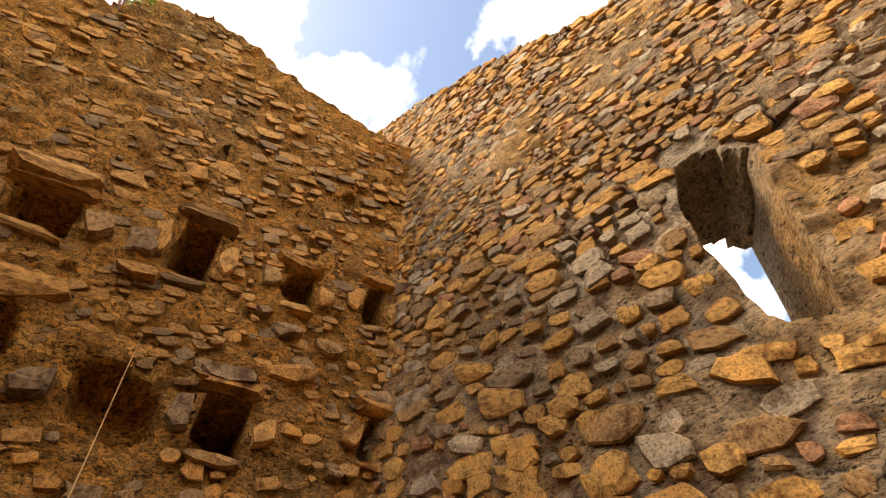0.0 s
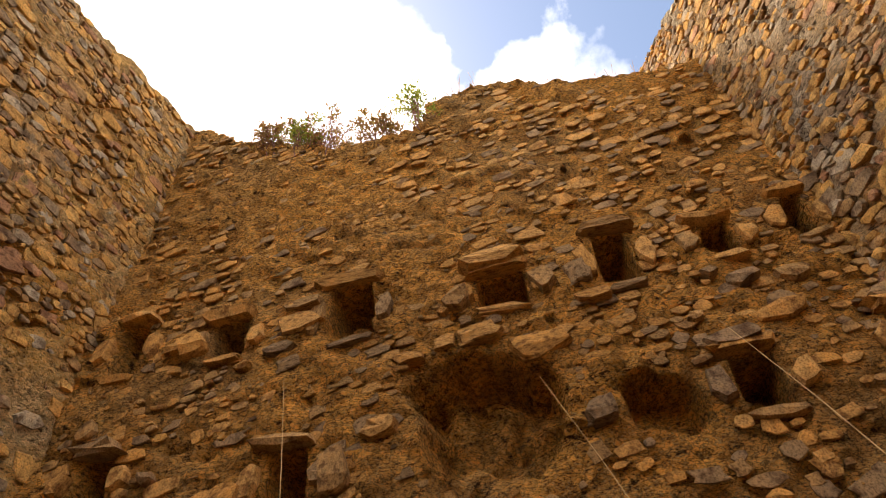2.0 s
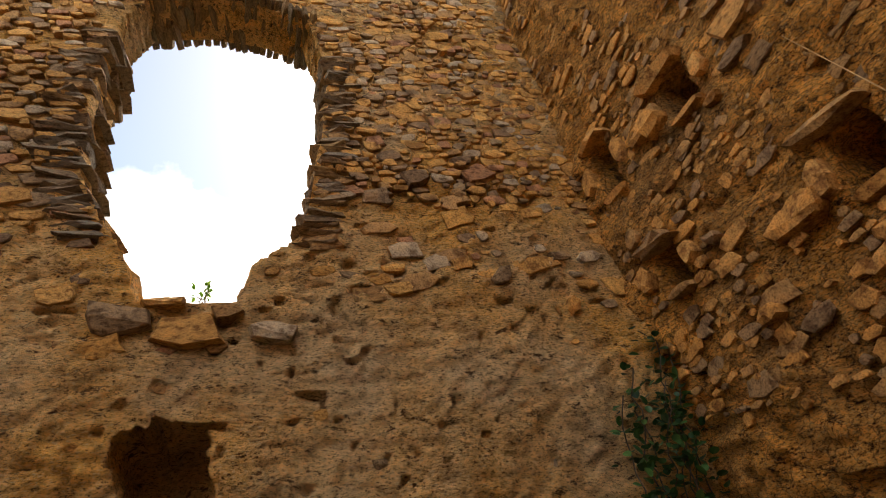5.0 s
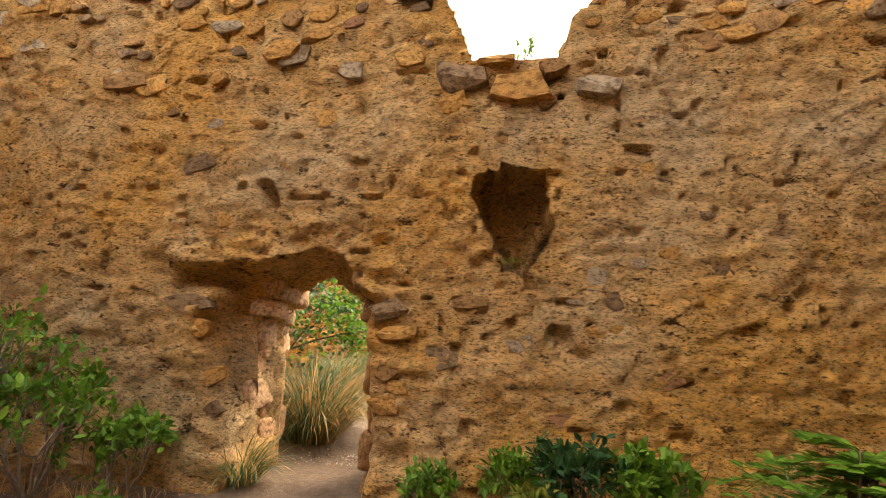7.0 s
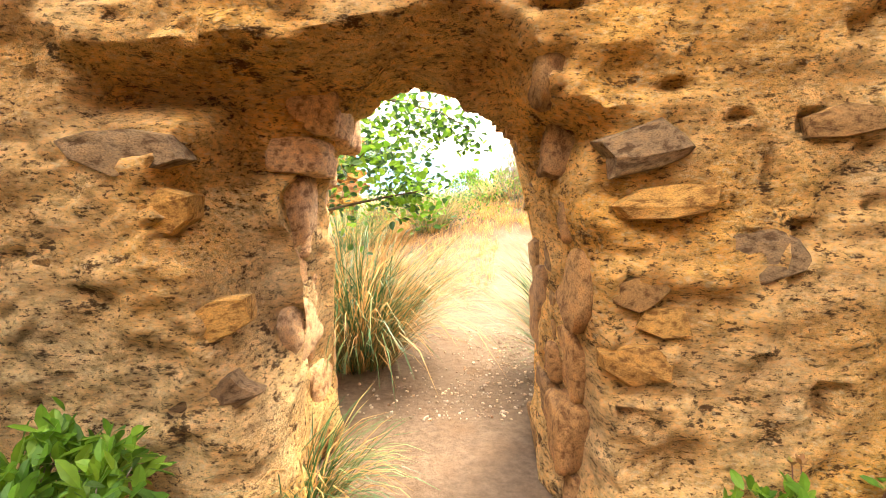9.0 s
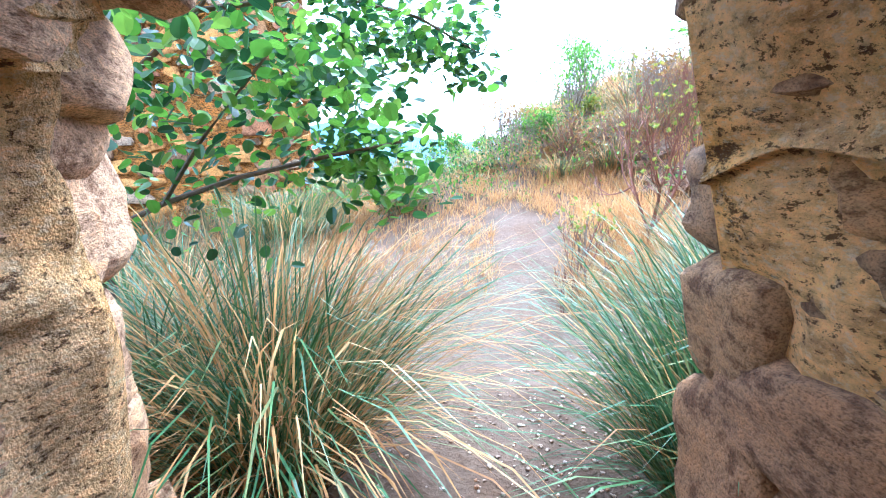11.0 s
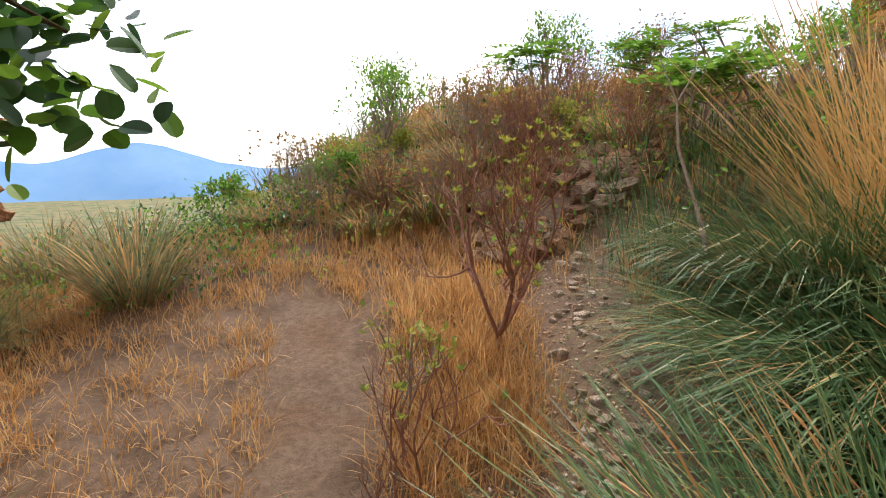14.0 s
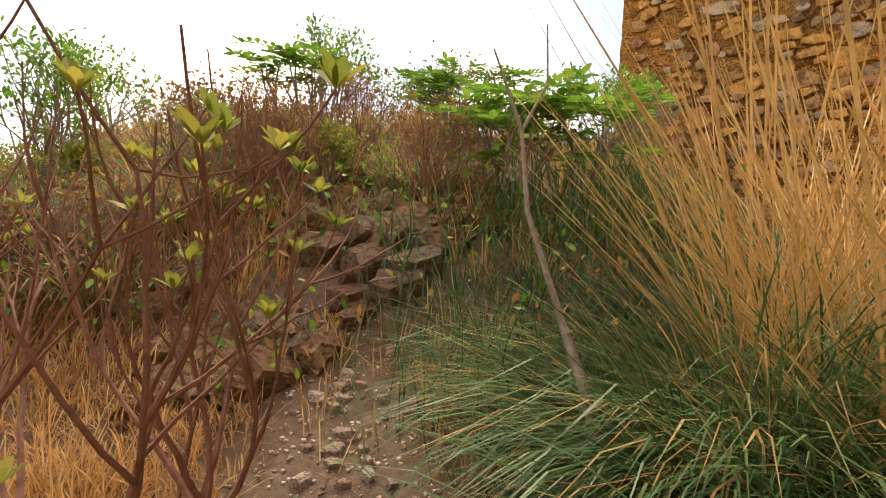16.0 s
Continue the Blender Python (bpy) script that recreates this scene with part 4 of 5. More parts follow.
for i, (x, y, kind) in enumerate(HILL):
    x, y = x + r.uniform(-0.3, 0.3), y + r.uniform(-0.3, 0.3)
    if kind == "t":
        bare_shrub(x, y, r.uniform(0.7, 1.05), 300 + i, "dense twiggy brown bush on the dry slope", 11, 4, bark=BARK_GREY if i % 2 else BARK_RED, tuft=LEAF_RUST, tufts=0.25, radius=0.009, spread=0.5, group="twiggy bushes")
    elif kind == "g":
        leafy_shrub("green_bush", x, y, r.uniform(1.0, 1.4) * (0.55 if x < 1.8 else 1.0), 300 + i, "green leafy bush on the dry hillside", LEAF_BRIGHT, BARK_GREY, 0.06, 18, 3, 7, group="green bushes")
    elif kind == "y":
        leafy_shrub("green_bush", x, y, r.uniform(0.55, 0.9), 300 + i, "yellow green low bush on the dry hillside", LEAF_YELLOW, BARK_GREY, 0.055, 16, 3, 6, group="green bushes")
    else:
        leafy_shrub("feathered_sapling", x, y, r.uniform(1.1, 1.5), 300 + i, "bright green feather leaved sapling on the hillside", LEAF_BRIGHT, BARK_GREY, 0.11, 3, 2, 3, True, category="sapling", group="feathered saplings")

strip = lambda x, y: np.clip(1.05 - path_share(x, y) * 1.2, 0, 1) * smooth(1.6, 2.6, y)
scatter("dry_grass_clearing", lambda x, y: strip(x, y) * smooth(3.0, 4.2, y) * (0.3 + 0.7 * smooth(-0.15, 0.2, fbm(x, y, 0.7, 3, 51))), 110000, (-3.5, 3.5, 3.0, 8.5), 0.04, 0.2, GRASS_DRY, "orange dry grass over the clearing", 0.0045, 1.0, clump=26)
scatter("dry_grass_strip", lambda x, y: smooth(0.6, 0.1, np.abs(x - np.interp(y, [3.3, 5.0], [1.2, 1.75]))) * smooth(3.3, 4.1, y) * smooth(5.6, 5.0, y), 24000, (0.5, 2.4, 3.3, 5.6), 0.08, 0.32, GRASS_DRY, "tall orange dry grass between the paths", 0.0045, 0.75, clump=40)
scatter("slope_dry_grass", lambda x, y: hill_share(x, y) * 0.8, 42000, (-2.5, 12.0, 4.0, 16.0), 0.12, 0.38, GRASS_DRY, "dry brown grass over the hillside", 0.006, 0.5, clump=30)
scatter("slope_green_grass", lambda x, y: hill_share(x, y) * (fbm(x, y, 1.6, 3, 61) > 0.05), 20000, (-2.5, 12.0, 4.0, 16.0), 0.15, 0.45, GREY_GRASS, "grey green grass patches over the hillside", 0.007, 0.6, clump=40)
scatter("bank_grass", lambda x, y: smooth(1.9, 2.6, x - 0.35 * (y - 2.5)) * smooth(6.5, 5.0, y), 16000, (1.6, 8.0, 1.2, 6.5), 0.25, 0.7, GRASS_GREEN, "green grass over the bank", 0.006, 0.6)
scatter("left_bank_grass", lambda x, y: smooth(-0.7, -1.6, x) * smooth(1.0, 1.6, y), 15000, (-7.0, -0.6, 1.0, 10.0), 0.15, 0.5, GREY_GRASS, "mixed green grass below the tree", 0.006, 0.5)
scatter("far_scrub", lambda x, y: (np.hypot(x, y) > 11) * 0.8 * (fbm(x, y, 5, 3, 71) > 0.0), 16000, (-40.0, 10.0, 9.0, 60.0), 0.4, 1.0, GREY_GRASS, "distant grey green scrub below the hill", 0.02, 0.5)



def sprigs(name, region, count, area, high, per, leaf_size, material, label, seed):
    """Low mixed weeds: upright clouds of small leaves over an area."""
    r = np.random.default_rng(seed)
    x0, x1, y0, y1 = area
    p = np.stack([r.uniform(x0, x1, count), r.uniform(y0, y1, count)], 1)
    p = p[r.random(count) < region(p[:, 0], p[:, 1])]
    g = ground_height(p[:, 0], p[:, 1])
    places = []
    for (x, y), z in zip(p, g):
        h = high * r.uniform(0.4, 1.2)
        lean = r.normal(0, 0.18, 2)
        for k in range(per):
            t = r.uniform(0.1, 1.0)
            q = (x + lean[0] * t + r.normal(0, 0.09 + 0.06 * t), y + lean[1] * t + r.normal(0, 0.09 + 0.06 * t), z + h * t)
            places.append((q, r.normal(0, 1, 3) + np.array((0, 0, 0.7)), leaf_size * r.uniform(0.6, 1.4), r.uniform(-0.8, 0.8)))
    return tagged(put(name, leaves_mesh(name, places), material), label, "weeds", kind="stuff")


edge = lambda x, y: smooth(6.0, 6.6, y + 0.25 * x) * smooth(2.4, 1.4, x)
sprigs("edge_green_weeds", lambda x, y: edge(x, y) * (fbm(x, y, 1.1, 3, 65) > -0.15), 420, (-4.0, 2.2, 6.0, 10.5), 0.5, 22, 0.045, LEAF_BRIGHT, "low green weeds along the slope edge", 505)
sprigs("edge_dark_weeds", lambda x, y: edge(x, y) * (fbm(x, y, 1.3, 3, 66) > 0.0), 320, (-4.0, 2.2, 6.0, 10.5), 0.55, 22, 0.045, LEAF_DARK, "low dark green weeds along the slope edge", 506)
sprigs("edge_yellow_weeds", lambda x, y: edge(x, y) * 0.6, 180, (-4.0, 2.2, 6.0, 10.0), 0.5, 18, 0.04, LEAF_YELLOW, "yellow green weeds along the slope edge", 507)
slope = lambda x, y: smooth(5.3, 6.3, x * 0.72 + y * 0.69) * smooth(3.0, 4.0, y)
sprigs("slope_weeds", lambda x, y: slope(x, y) * (fbm(x, y, 1.3, 3, 62) > 0.0), 520, (-1.5, 8.0, 4.2, 12.0), 0.6, 22, 0.05, LEAF_BRIGHT, "green weeds mixed over the hillside", 501)
sprigs("slope_rusty_weeds", lambda x, y: slope(x, y) * (fbm(x, y, 1.1, 3, 63) > -0.1), 620, (-1.0, 8.0, 4.2, 12.0), 0.6, 22, 0.045, LEAF_RUST, "rusty brown weeds over the hillside", 502)
sprigs("slope_dark_weeds", lambda x, y: slope(x, y) * (fbm(x, y, 1.5, 3, 64) > 0.1), 420, (-1.5, 8.0, 4.2, 12.0), 0.5, 22, 0.05, LEAF_DARK, "dark green weeds over the hillside", 503)
sprigs("slope_yellow_weeds", lambda x, y: slope(x, y) * 0.5, 260, (-1.5, 7.0, 4.2, 11.0), 0.55, 18, 0.045, LEAF_YELLOW, "yellow green weeds over the hillside", 504)

# pebbles of the path
for k in range(140):
    y = rng.uniform(3.0, 5.6)
    x = float(np.interp(y, [2.5, 3.2, 3.8, 4.6, 5.5], [0.95, 1.6, 2.05, 2.5, 2.95])) + rng.normal(0, 0.17)
    s = rng.uniform(0.025, 0.085)
    ob = new("path_stone", stone_data(int(rng.integers(16)), PEBBLE_ONE))
    ob.matrix_world = pose(x, y, float(ground_height(x, y)) + 0.002, rng.uniform(-14, 14), rng.uniform(-14, 14), rng.uniform(0, 360)) @ Matrix.Diagonal((s * 1.3, s, s * 0.6, 1))
    tagged(ob, "pale angular loose stone on the dirt path", "stone", "loose path stones")
verts, faces, base = [], [], 0
for k in range(2600):
    y = rng.uniform(1.0, 6.0)
    x = float(np.interp(y, [1.0, 2.5, 3.2, 3.8, 4.6, 5.5], [0.1, 0.8, 1.5, 2.0, 2.5, 2.95])) + rng.normal(0, 0.35)
    s = rng.uniform(0.006, 0.022)
    sv, sf = SHAPES[k % 16]
    m = np.array(pose(x, y, float(ground_height(x, y)), 0, 0, rng.uniform(0, 360)) @ Matrix.Diagonal((s * 1.3, s, s * 0.7, 1)))
    verts.append(sv @ m[:3, :3].T + m[:3, 3])
    faces += [[q + base for q in f] for f in sf]
    base += len(sv)
tagged(put("gravel", mesh_from("gravel", np.concatenate(verts), faces), PEBBLE), "small gravel strewn over the dirt path", "gravel", kind="stuff")


# ---- ruins and distance outside ----
def ruin_wall(name, origin, along, length, top, label, cell=0.1, thick=0.8, seed=0, count=500, size=0.2, mortar=None, single=None, joined=None, depth=(0.03, 0.07)):
    ax, ay = np.array(along) / np.hypot(*along)
    place = lambda u, v, d: np.stack([origin[0] + u * ax - d * -ay, origin[1] + u * ay + d * -ax, origin[2] + v], -1)
    ob = wall_sheet(name, mortar or MORTAR_A, 0, length, -1.5, float(np.max(top(np.linspace(0, length, 50)))) + 0.3, cell, place, top, lambda u, v: 0.09 * fbm(u, v, 0.8, 4, seed) + 0.05 * fbm(u, v, 0.2, 3, seed + 1), thick)
    tagged(ob, label, "ruined wall", kind="structure")
    frame_at = lambda u, v: Matrix(((ax, 0, ay, origin[0] + u * ax), (ay, 0, -ax, origin[1] + u * ay), (0, 1, 0, origin[2] + v), (0, 0, 0, 1)))
    spots = courses(0.1, length - 0.1, -0.3, float(np.max(top(np.linspace(0, length, 50)))), lambda u, v: size, lambda u, v: 0.75, lambda u, v: float(top(np.array(u)) - v), depth=depth)
    lay_stones(ob, frame_at, spots, single or RUBBLE_ONE, joined or RUBBLE, lambda u, v: u + v, limit=count)
    return ob


ruin_wall("ruin_wall_1", (-7.32, 6.5, -0.9), (5.5, 1.2), 5.6, lambda u: 4.6 + 0.25 * fbm(u, np.asarray(u) * 0, 0.5, 3, 81), "ruined rubble wall beyond the leafy tree", 0.08, 0.9, 81, 120, 0.16)
ruin_wall("ruin_wall_2", (10.2, 8.2, 1.0), (1.2, -8.0), 8.0, lambda u: 5.6 + 0.9 * smooth(0, 4, u) + 0.4 * fbm(u, np.asarray(u) * 0, 0.7, 3, 91), "high ochre ruined wall above the grass bank", 0.09, 1.0, 91, 120, 0.16)
BANK_STONE = stone_material("brown_bank_stone", [(0.0, (0.16, 0.09, 0.055)), (0.4, (0.27, 0.16, 0.09)), (0.7, (0.2, 0.15, 0.11)), (1.0, (0.34, 0.2, 0.11))], island=False)
r = np.random.default_rng(95)
for k in range(170):
    x = r.uniform(2.2, 5.2)
    y = 5.55 + 0.1 * (x - 2.6) + abs(r.normal(0, 0.55))
    w = r.uniform(0.09, 0.3)
    ob = new("bank_stone", stone_data(int(r.integers(len(SHAPES))), BANK_STONE))
    ob.matrix_world = pose(x, y, float(ground_height(x, y)) + 0.02, r.uniform(15, 55), r.uniform(-20, 20), r.uniform(-30, 30)) @ Matrix.Diagonal((w * 1.4, w * 0.8, w * 0.7, 1))
    tagged(ob, "brown rubble stone lying on the steep bank", "stone", "bank rubble")

# distance haze is painted into the hills as a blue base colour
hills = plain_material("haze_tinted_hills", (0.10, 0.21, 0.37), (0.15, 0.26, 0.40), 0.004, 1.0, 0.5)
for k, (dist, top_h, seed) in enumerate(((2300, 150, 3), (3100, 230, 8))):
    a = np.linspace(-1.2, 1.9, 160)
    h = top_h * (0.3 + 0.7 * np.exp(-((a - 0.17) / 0.1) ** 2) + 0.5 * np.exp(-((a - 0.43 - 0.1 * k) / 0.14) ** 2) + 0.16 * fbm(a * 10, a, 1.0, 3, seed))
    x, y = -np.sin(a) * dist, np.cos(a) * dist
    v = np.concatenate([np.stack([x, y, 0 * x - 60], 1), np.stack([x * 1.1, y * 1.1, h], 1), np.stack([x * 1.4, y * 1.4, 0 * x - 60], 1)])
    n = len(a)
    f = [[i, i + 1, n + i + 1, n + i] for i in range(n - 1)] + [[n + i, n + i + 1, 2 * n + i + 1, 2 * n + i] for i in range(n - 1)]
    tagged(put("backdrop_hills", mesh_from("backdrop_hills", v, f), hills, smooth_shade=True), "mountain range on the horizon with blue haze painted into its colour", "mountains", kind="structure")
post_mat = plain_material("weathered_post", (0.10, 0.08, 0.06), (0.2, 0.16, 0.12), 20)
for x, y in ((-2.2, 13.0), (-1.5, 13.6), (-3.0, 12.6)):
    ob = put("fence_post", tube_mesh("fence_post", [([(0, 0, -0.3), (0.01, 0, 0.6), (0.02, 0.01, 1.25)], [0.045, 0.042, 0.038])], 7), post_mat)
    ob.location = (x, y, float(ground_height(x, y)))
    tagged(ob, "weathered wooden fence post on the slope edge", "fence post", "fence posts")

# ---- plants inside the ruin ----
for x, y, s, seed, mat, lab in ((-1.5, -0.75, 0.95, 401, LEAF_BRIGHT, "leafy green bush at the foot of the wall"), (-2.1, -0.9, 1.3, 402, LEAF_BRIGHT, "tall leafy green bush at the wall foot"),
                                (-1.1, -0.5, 0.6, 403, LEAF_BRIGHT, "small green weed beside the doorway"), (-2.7, -0.8, 1.3, 409, LEAF_DARK, "dark leafy bush against the wall"),
                                (1.6, -0.3, 0.5, 406, LEAF_BRIGHT, "small weedy green shrub along the wall foot"), (2.15, -0.4, 0.6, 407, LEAF_DARK, "small dark shrub along the wall foot"),
                                (1.15, -0.25, 0.36, 408, LEAF_BRIGHT, "tiny green weed beside the doorway"), (2.6, -0.5, 0.6, 410, LEAF_BRIGHT, "low green shrub under the sapling"), (1.85, -0.55, 0.4, 411, LEAF_YELLOW, "low yellowing weed along the wall foot")):
    leafy_shrub("leafy_weed", x, y, s, seed, lab, mat, BARK_GREY, 0.085 if s > 0.55 else 0.06, 12, 3, 6, group="wall foot bushes")
for x, y, s, seed, mat, lab in ((3.45, -0.85, 1.0, 404, LEAF_BRIGHT, "bright green feather leaved sapling at the wall foot"), (4.05, -0.7, 1.1, 405, LEAF_DARK, "dark green feather leaved sapling against the wall"),
                                (3.9, -1.1, 0.8, 412, LEAF_BRIGHT, "young feather leaved sapling inside the ruin")):
    leafy_shrub("feathered_sapling", x, y, s, seed, lab, mat, BARK_GREY, 0.1, 6, 2, 4, True, category="sapling", group="indoor saplings")
for k, (x, h) in enumerate(((1.35, 0.75), (1.95, 0.8), (2.45, 0.9), (2.75, 0.85))):
    bare_shrub(x, -0.14, h, 420 + k, "thin upright dry weed against the wall", 2, 2, tuft=LEAF_RUST, tufts=0.9, radius=0.006, spread=0.2, group="dry weeds")
leafy_shrub("sill_weed", 1.72, 0.12, 0.28, 430, "small bright green weed on the window sill", LEAF_BRIGHT, BARK_GREY, 0.05, 5, 2, 3, z=3.52)
leafy_shrub("niche_weed", 1.62, 0.1, 0.22, 431, "small yellowing weed rooted in the wall hole", LEAF_YELLOW, BARK_GREY, 0.04, 5, 2, 3, z=1.72)
# fallen stones at the wall foot
r = np.random.default_rng(77)
for k in range(16):
    x, y = (r.uniform(-2.4, -1.1), r.uniform(-1.0, -0.35)) if k < 6 else (r.uniform(1.6, 4.2), r.uniform(-0.95, -0.25))
    w = r.uniform(0.12, 0.34)
    ob = new("fallen_stone", stone_data(int(r.integers(len(SHAPES))), OCHRE_ONE))
    ob.matrix_world = pose(x, y, float(ground_height(x, y)) + 0.02, r.uniform(-12, 12), r.uniform(-12, 12), r.uniform(0, 360)) @ Matrix.Diagonal((w * 1.3, w, w * 0.6, 1))
    tagged(ob, "ochre stone fallen at the foot of the wall", "stone", "fallen wall stones")
scatter("wall_foot_litter", lambda x, y: smooth(-1.3, -0.5, y) * np.where(x < -0.7, 1.0, smooth(0.8, 1.4, x)), 5000, (-3.2, 4.8, -1.3, -0.1), 0.05, 0.22, GRASS_DRY, "dry grass litter along the wall foot", 0.004, 1.1, clump=20)
# ivy in the corner
r = np.random.default_rng(44)
ivy = tagged(new("ivy"), "dark green ivy climbing the wall corner", "ivy")
ivy.location = (5.5, -0.12, 0)
lines, places = [], []
for k in range(9):
    x, z, pts = r.normal(-0.1, 0.16), 0.0, []
    while z < r.uniform(2.2, 4.3):
        pts.append((x - 0.03 * z, r.normal(-0.02, 0.02), z))
        for q in range(4):
            places.append((np.array(pts[-1]) + r.normal(0, 0.09, 3) * (1, 0.35, 1), r.normal(0, 1, 3) + np.array((-0.5, -1.2, -0.2)), r.uniform(0.05, 0.1), r.uniform(-0.6, 0.6)))
        x += r.normal(0, 0.05)
        z += 0.12
    lines.append((pts, [0.006] * len(pts)))
growth("stemwork", tube_mesh("stemwork", lines, 4), BARK_DARK, ivy)
growth("foliage", leaves_mesh("foliage", places, ROUND), LEAF_DARK, ivy)
# growth along the broken top of the east wall
for k, (yy, zz, s, mat) in enumerate(((-3.55, 8.0, 0.85, LEAF_YELLOW), (-2.95, 7.75, 0.6, LEAF_RUST), (-2.2, 7.75, 0.85, LEAF_RUST), (-1.8, 7.85, 0.75, LEAF_YELLOW), (-1.4, 8.0, 0.6, LEAF_RUST))):
    xx = 5.867 - 0.097 * yy - 0.0768 * zz + 0.05
    leafy_shrub("wall_top_bush", xx, yy, s, 450 + k, "rusty dry bush growing on the wall top" if mat is LEAF_RUST else "yellow flowering bush growing on the wall top", mat, BARK_RED, 0.05, 18, 3, 8, z=zz - 0.05, group="wall top bushes")
for k, yy in enumerate(np.arange(-7.0, 0.2, 0.36)):
    zz = float(top_e(np.array(-yy)))
    tussock(5.867 - 0.097 * yy - 0.0768 * zz + 0.12, float(yy), 0.12, 26, 0.3, 1.0, "thin dry grass on the wall top", (0, 0), 0.6, z=zz - 0.04, name="wall_top_grass", group="wall top grass", width=0.005)

for k, (foot, top) in enumerate((((3.6, -3.9), (4.6, -2.9, 3.3)), ((3.9, -5.2), (5.0, -4.4, 3.2)), ((3.4, -5.6), (4.7, -5.4, 3.1)))):
    base = Vector((*foot, float(ground_height(*foot))))
    stalk = put("dry_stalk", tube_mesh("dry_stalk", [([base + (Vector(top) - base) * s + Vector((0, 0, 0.5 * s * (1 - s))) for s in (0, 0.25, 0.5, 0.75, 1.0)], [0.0034, 0.003, 0.0027, 0.0022, 0.0014])], 5), STRAW)
    tagged(stalk, "long leaning dry grass stalk inside the ruin", "dry stalk", "dry stalks")


# ---- stones of the walls ----
def clear_of(top, *fields):
    return lambda u, v: float(min([top(np.array(u)) - v] + [f(np.array(u), np.array(v)) for f in fields]))


free_n = clear_of(top_n, DOOR_MOUTH, DOOR_THROUGH, WINDOW_N, HOLE_N, NICHE_N, HOLE_N2)
free_e = clear_of(top_e, *HOLES_E, CAVITY_E, CAVITY_E2)
free_s = clear_of(top_s, SLIT_S)

spots = courses(-4.6, 5.4, 3.35, 8.9, lambda u, v: 0.085 + 0.05 * (v < 4.4), lambda u, v: 0.3 + 0.6 * float(smooth(4.2, 5.0, v)), free_n, depth=(0.015, 0.04), odd=0.45)
lay_stones(north, frame_n, spots, RUBBLE_ONE, RUBBLE, lambda u, v: math.hypot(u - 0.8, (v - 3.6) * 0.8), 200)
spots = courses(-4.4, 5.6, 0.1, 3.2, lambda u, v: 0.11, lambda u, v: 0.07, free_n, depth=(0.015, 0.03))
# larger stones that stand out of the mortar: (u, v, width, height, depth, turn)
spots += [(-0.4, 3.67, 0.42, 0.26, 0.09, 0.05), (-1.95, 3.45, 0.55, 0.26, 0.1, -0.05), (0.2, 4.45, 0.42, 0.26, 0.08, 0.06), (-1.0, 3.42, 0.2, 0.16, 0.09, 0.2), (1.12, 1.06, 0.36, 0.22, 0.06, -0.1),
          (2.3, 3.2, 0.42, 0.26, 0.16, -0.2), (2.78, 1.9, 0.2, 0.13, 0.1, 0.1), (4.28, 3.75, 0.26, 0.2, 0.12, 0.5), (4.95, 3.45, 0.17, 0.22, 0.1, 0.2), (3.3, 3.6, 0.3, 0.18, 0.08, 0.1),
          (1.2, 3.32, 0.5, 0.3, 0.34, -0.1), (1.68, 3.22, 0.6, 0.3, 0.3, 0.05), (1.95, 3.38, 0.24, 0.16, 0.3, 0.1), (1.15, 3.1, 0.3, 0.2, 0.22, 0.1), (1.5, 3.46, 0.36, 0.13, 0.3, 0.0),
          (-1.02, 1.42, 0.5, 0.2, 0.2, -0.08), (-0.9, 1.22, 0.28, 0.2, 0.16, 0.1), (0.72, 1.42, 0.36, 0.18, 0.16, 0.2), (0.8, 1.25, 0.4, 0.16, 0.14, 0.1), (0.72, 0.7, 0.3, 0.16, 0.16, -0.2),
          (0.7, 0.95, 0.24, 0.16, 0.1, 0.1), (-0.72, 0.85, 0.3, 0.16, 0.12, 0.3), (-0.75, 0.55, 0.34, 0.15, 0.12, 0.4), (3.6, 4.9, 0.3, 0.24, 0.14, 0.2), (4.3, 5.0, 0.4, 0.22, 0.12, 0.2)]
spots = [(u, v, w, h, d * 0.6, t) if v < 3.0 and d > 0.055 else (u, v, w, h, d, t) for u, v, w, h, d, t in spots]
spots = [(u, v, w, h, d * (0.5 if v > 3.0 and d > 0.18 else 1.0), t) for u, v, w, h, d, t in spots]
lay_stones(north, frame_n, spots, RUBBLE_ONE, OCHRE, lambda u, v: math.hypot(u - 0.8, (v - 2.6) * 0.8), 95)

spots = courses(0.0, 8.0, 2.0, 8.9, lambda u, v: 0.07 + 0.03 * float(value_noise(u, v, 4)), lambda u, v: 0.5, free_e, depth=(0.008, 0.026), odd=0.55)
spots += courses(0.2, 8.0, 2.4, 5.4, lambda u, v: 0.15, lambda u, v: 0.1, free_e, depth=(0.05, 0.1))
for a, b, lo, hi in BEAM_UP + BEAM_LOW:
    spots.append(((a + b) / 2, hi + 0.075, (b - a) * 1.75, 0.13, 0.22, rng.uniform(-0.08, 0.08)))
    spots.append((a - 0.1, (lo + hi) / 2, 0.2, (hi - lo) * 0.8, 0.13, rng.uniform(-0.15, 0.15)))
    spots.append((b + 0.11, (lo + hi) / 2, 0.2, (hi - lo) * 0.7, 0.13, rng.uniform(-0.15, 0.15)))
    spots.append(((a + b) / 2, lo - 0.06, (b - a) * 1.3, 0.1, 0.1, rng.uniform(-0.1, 0.1)))
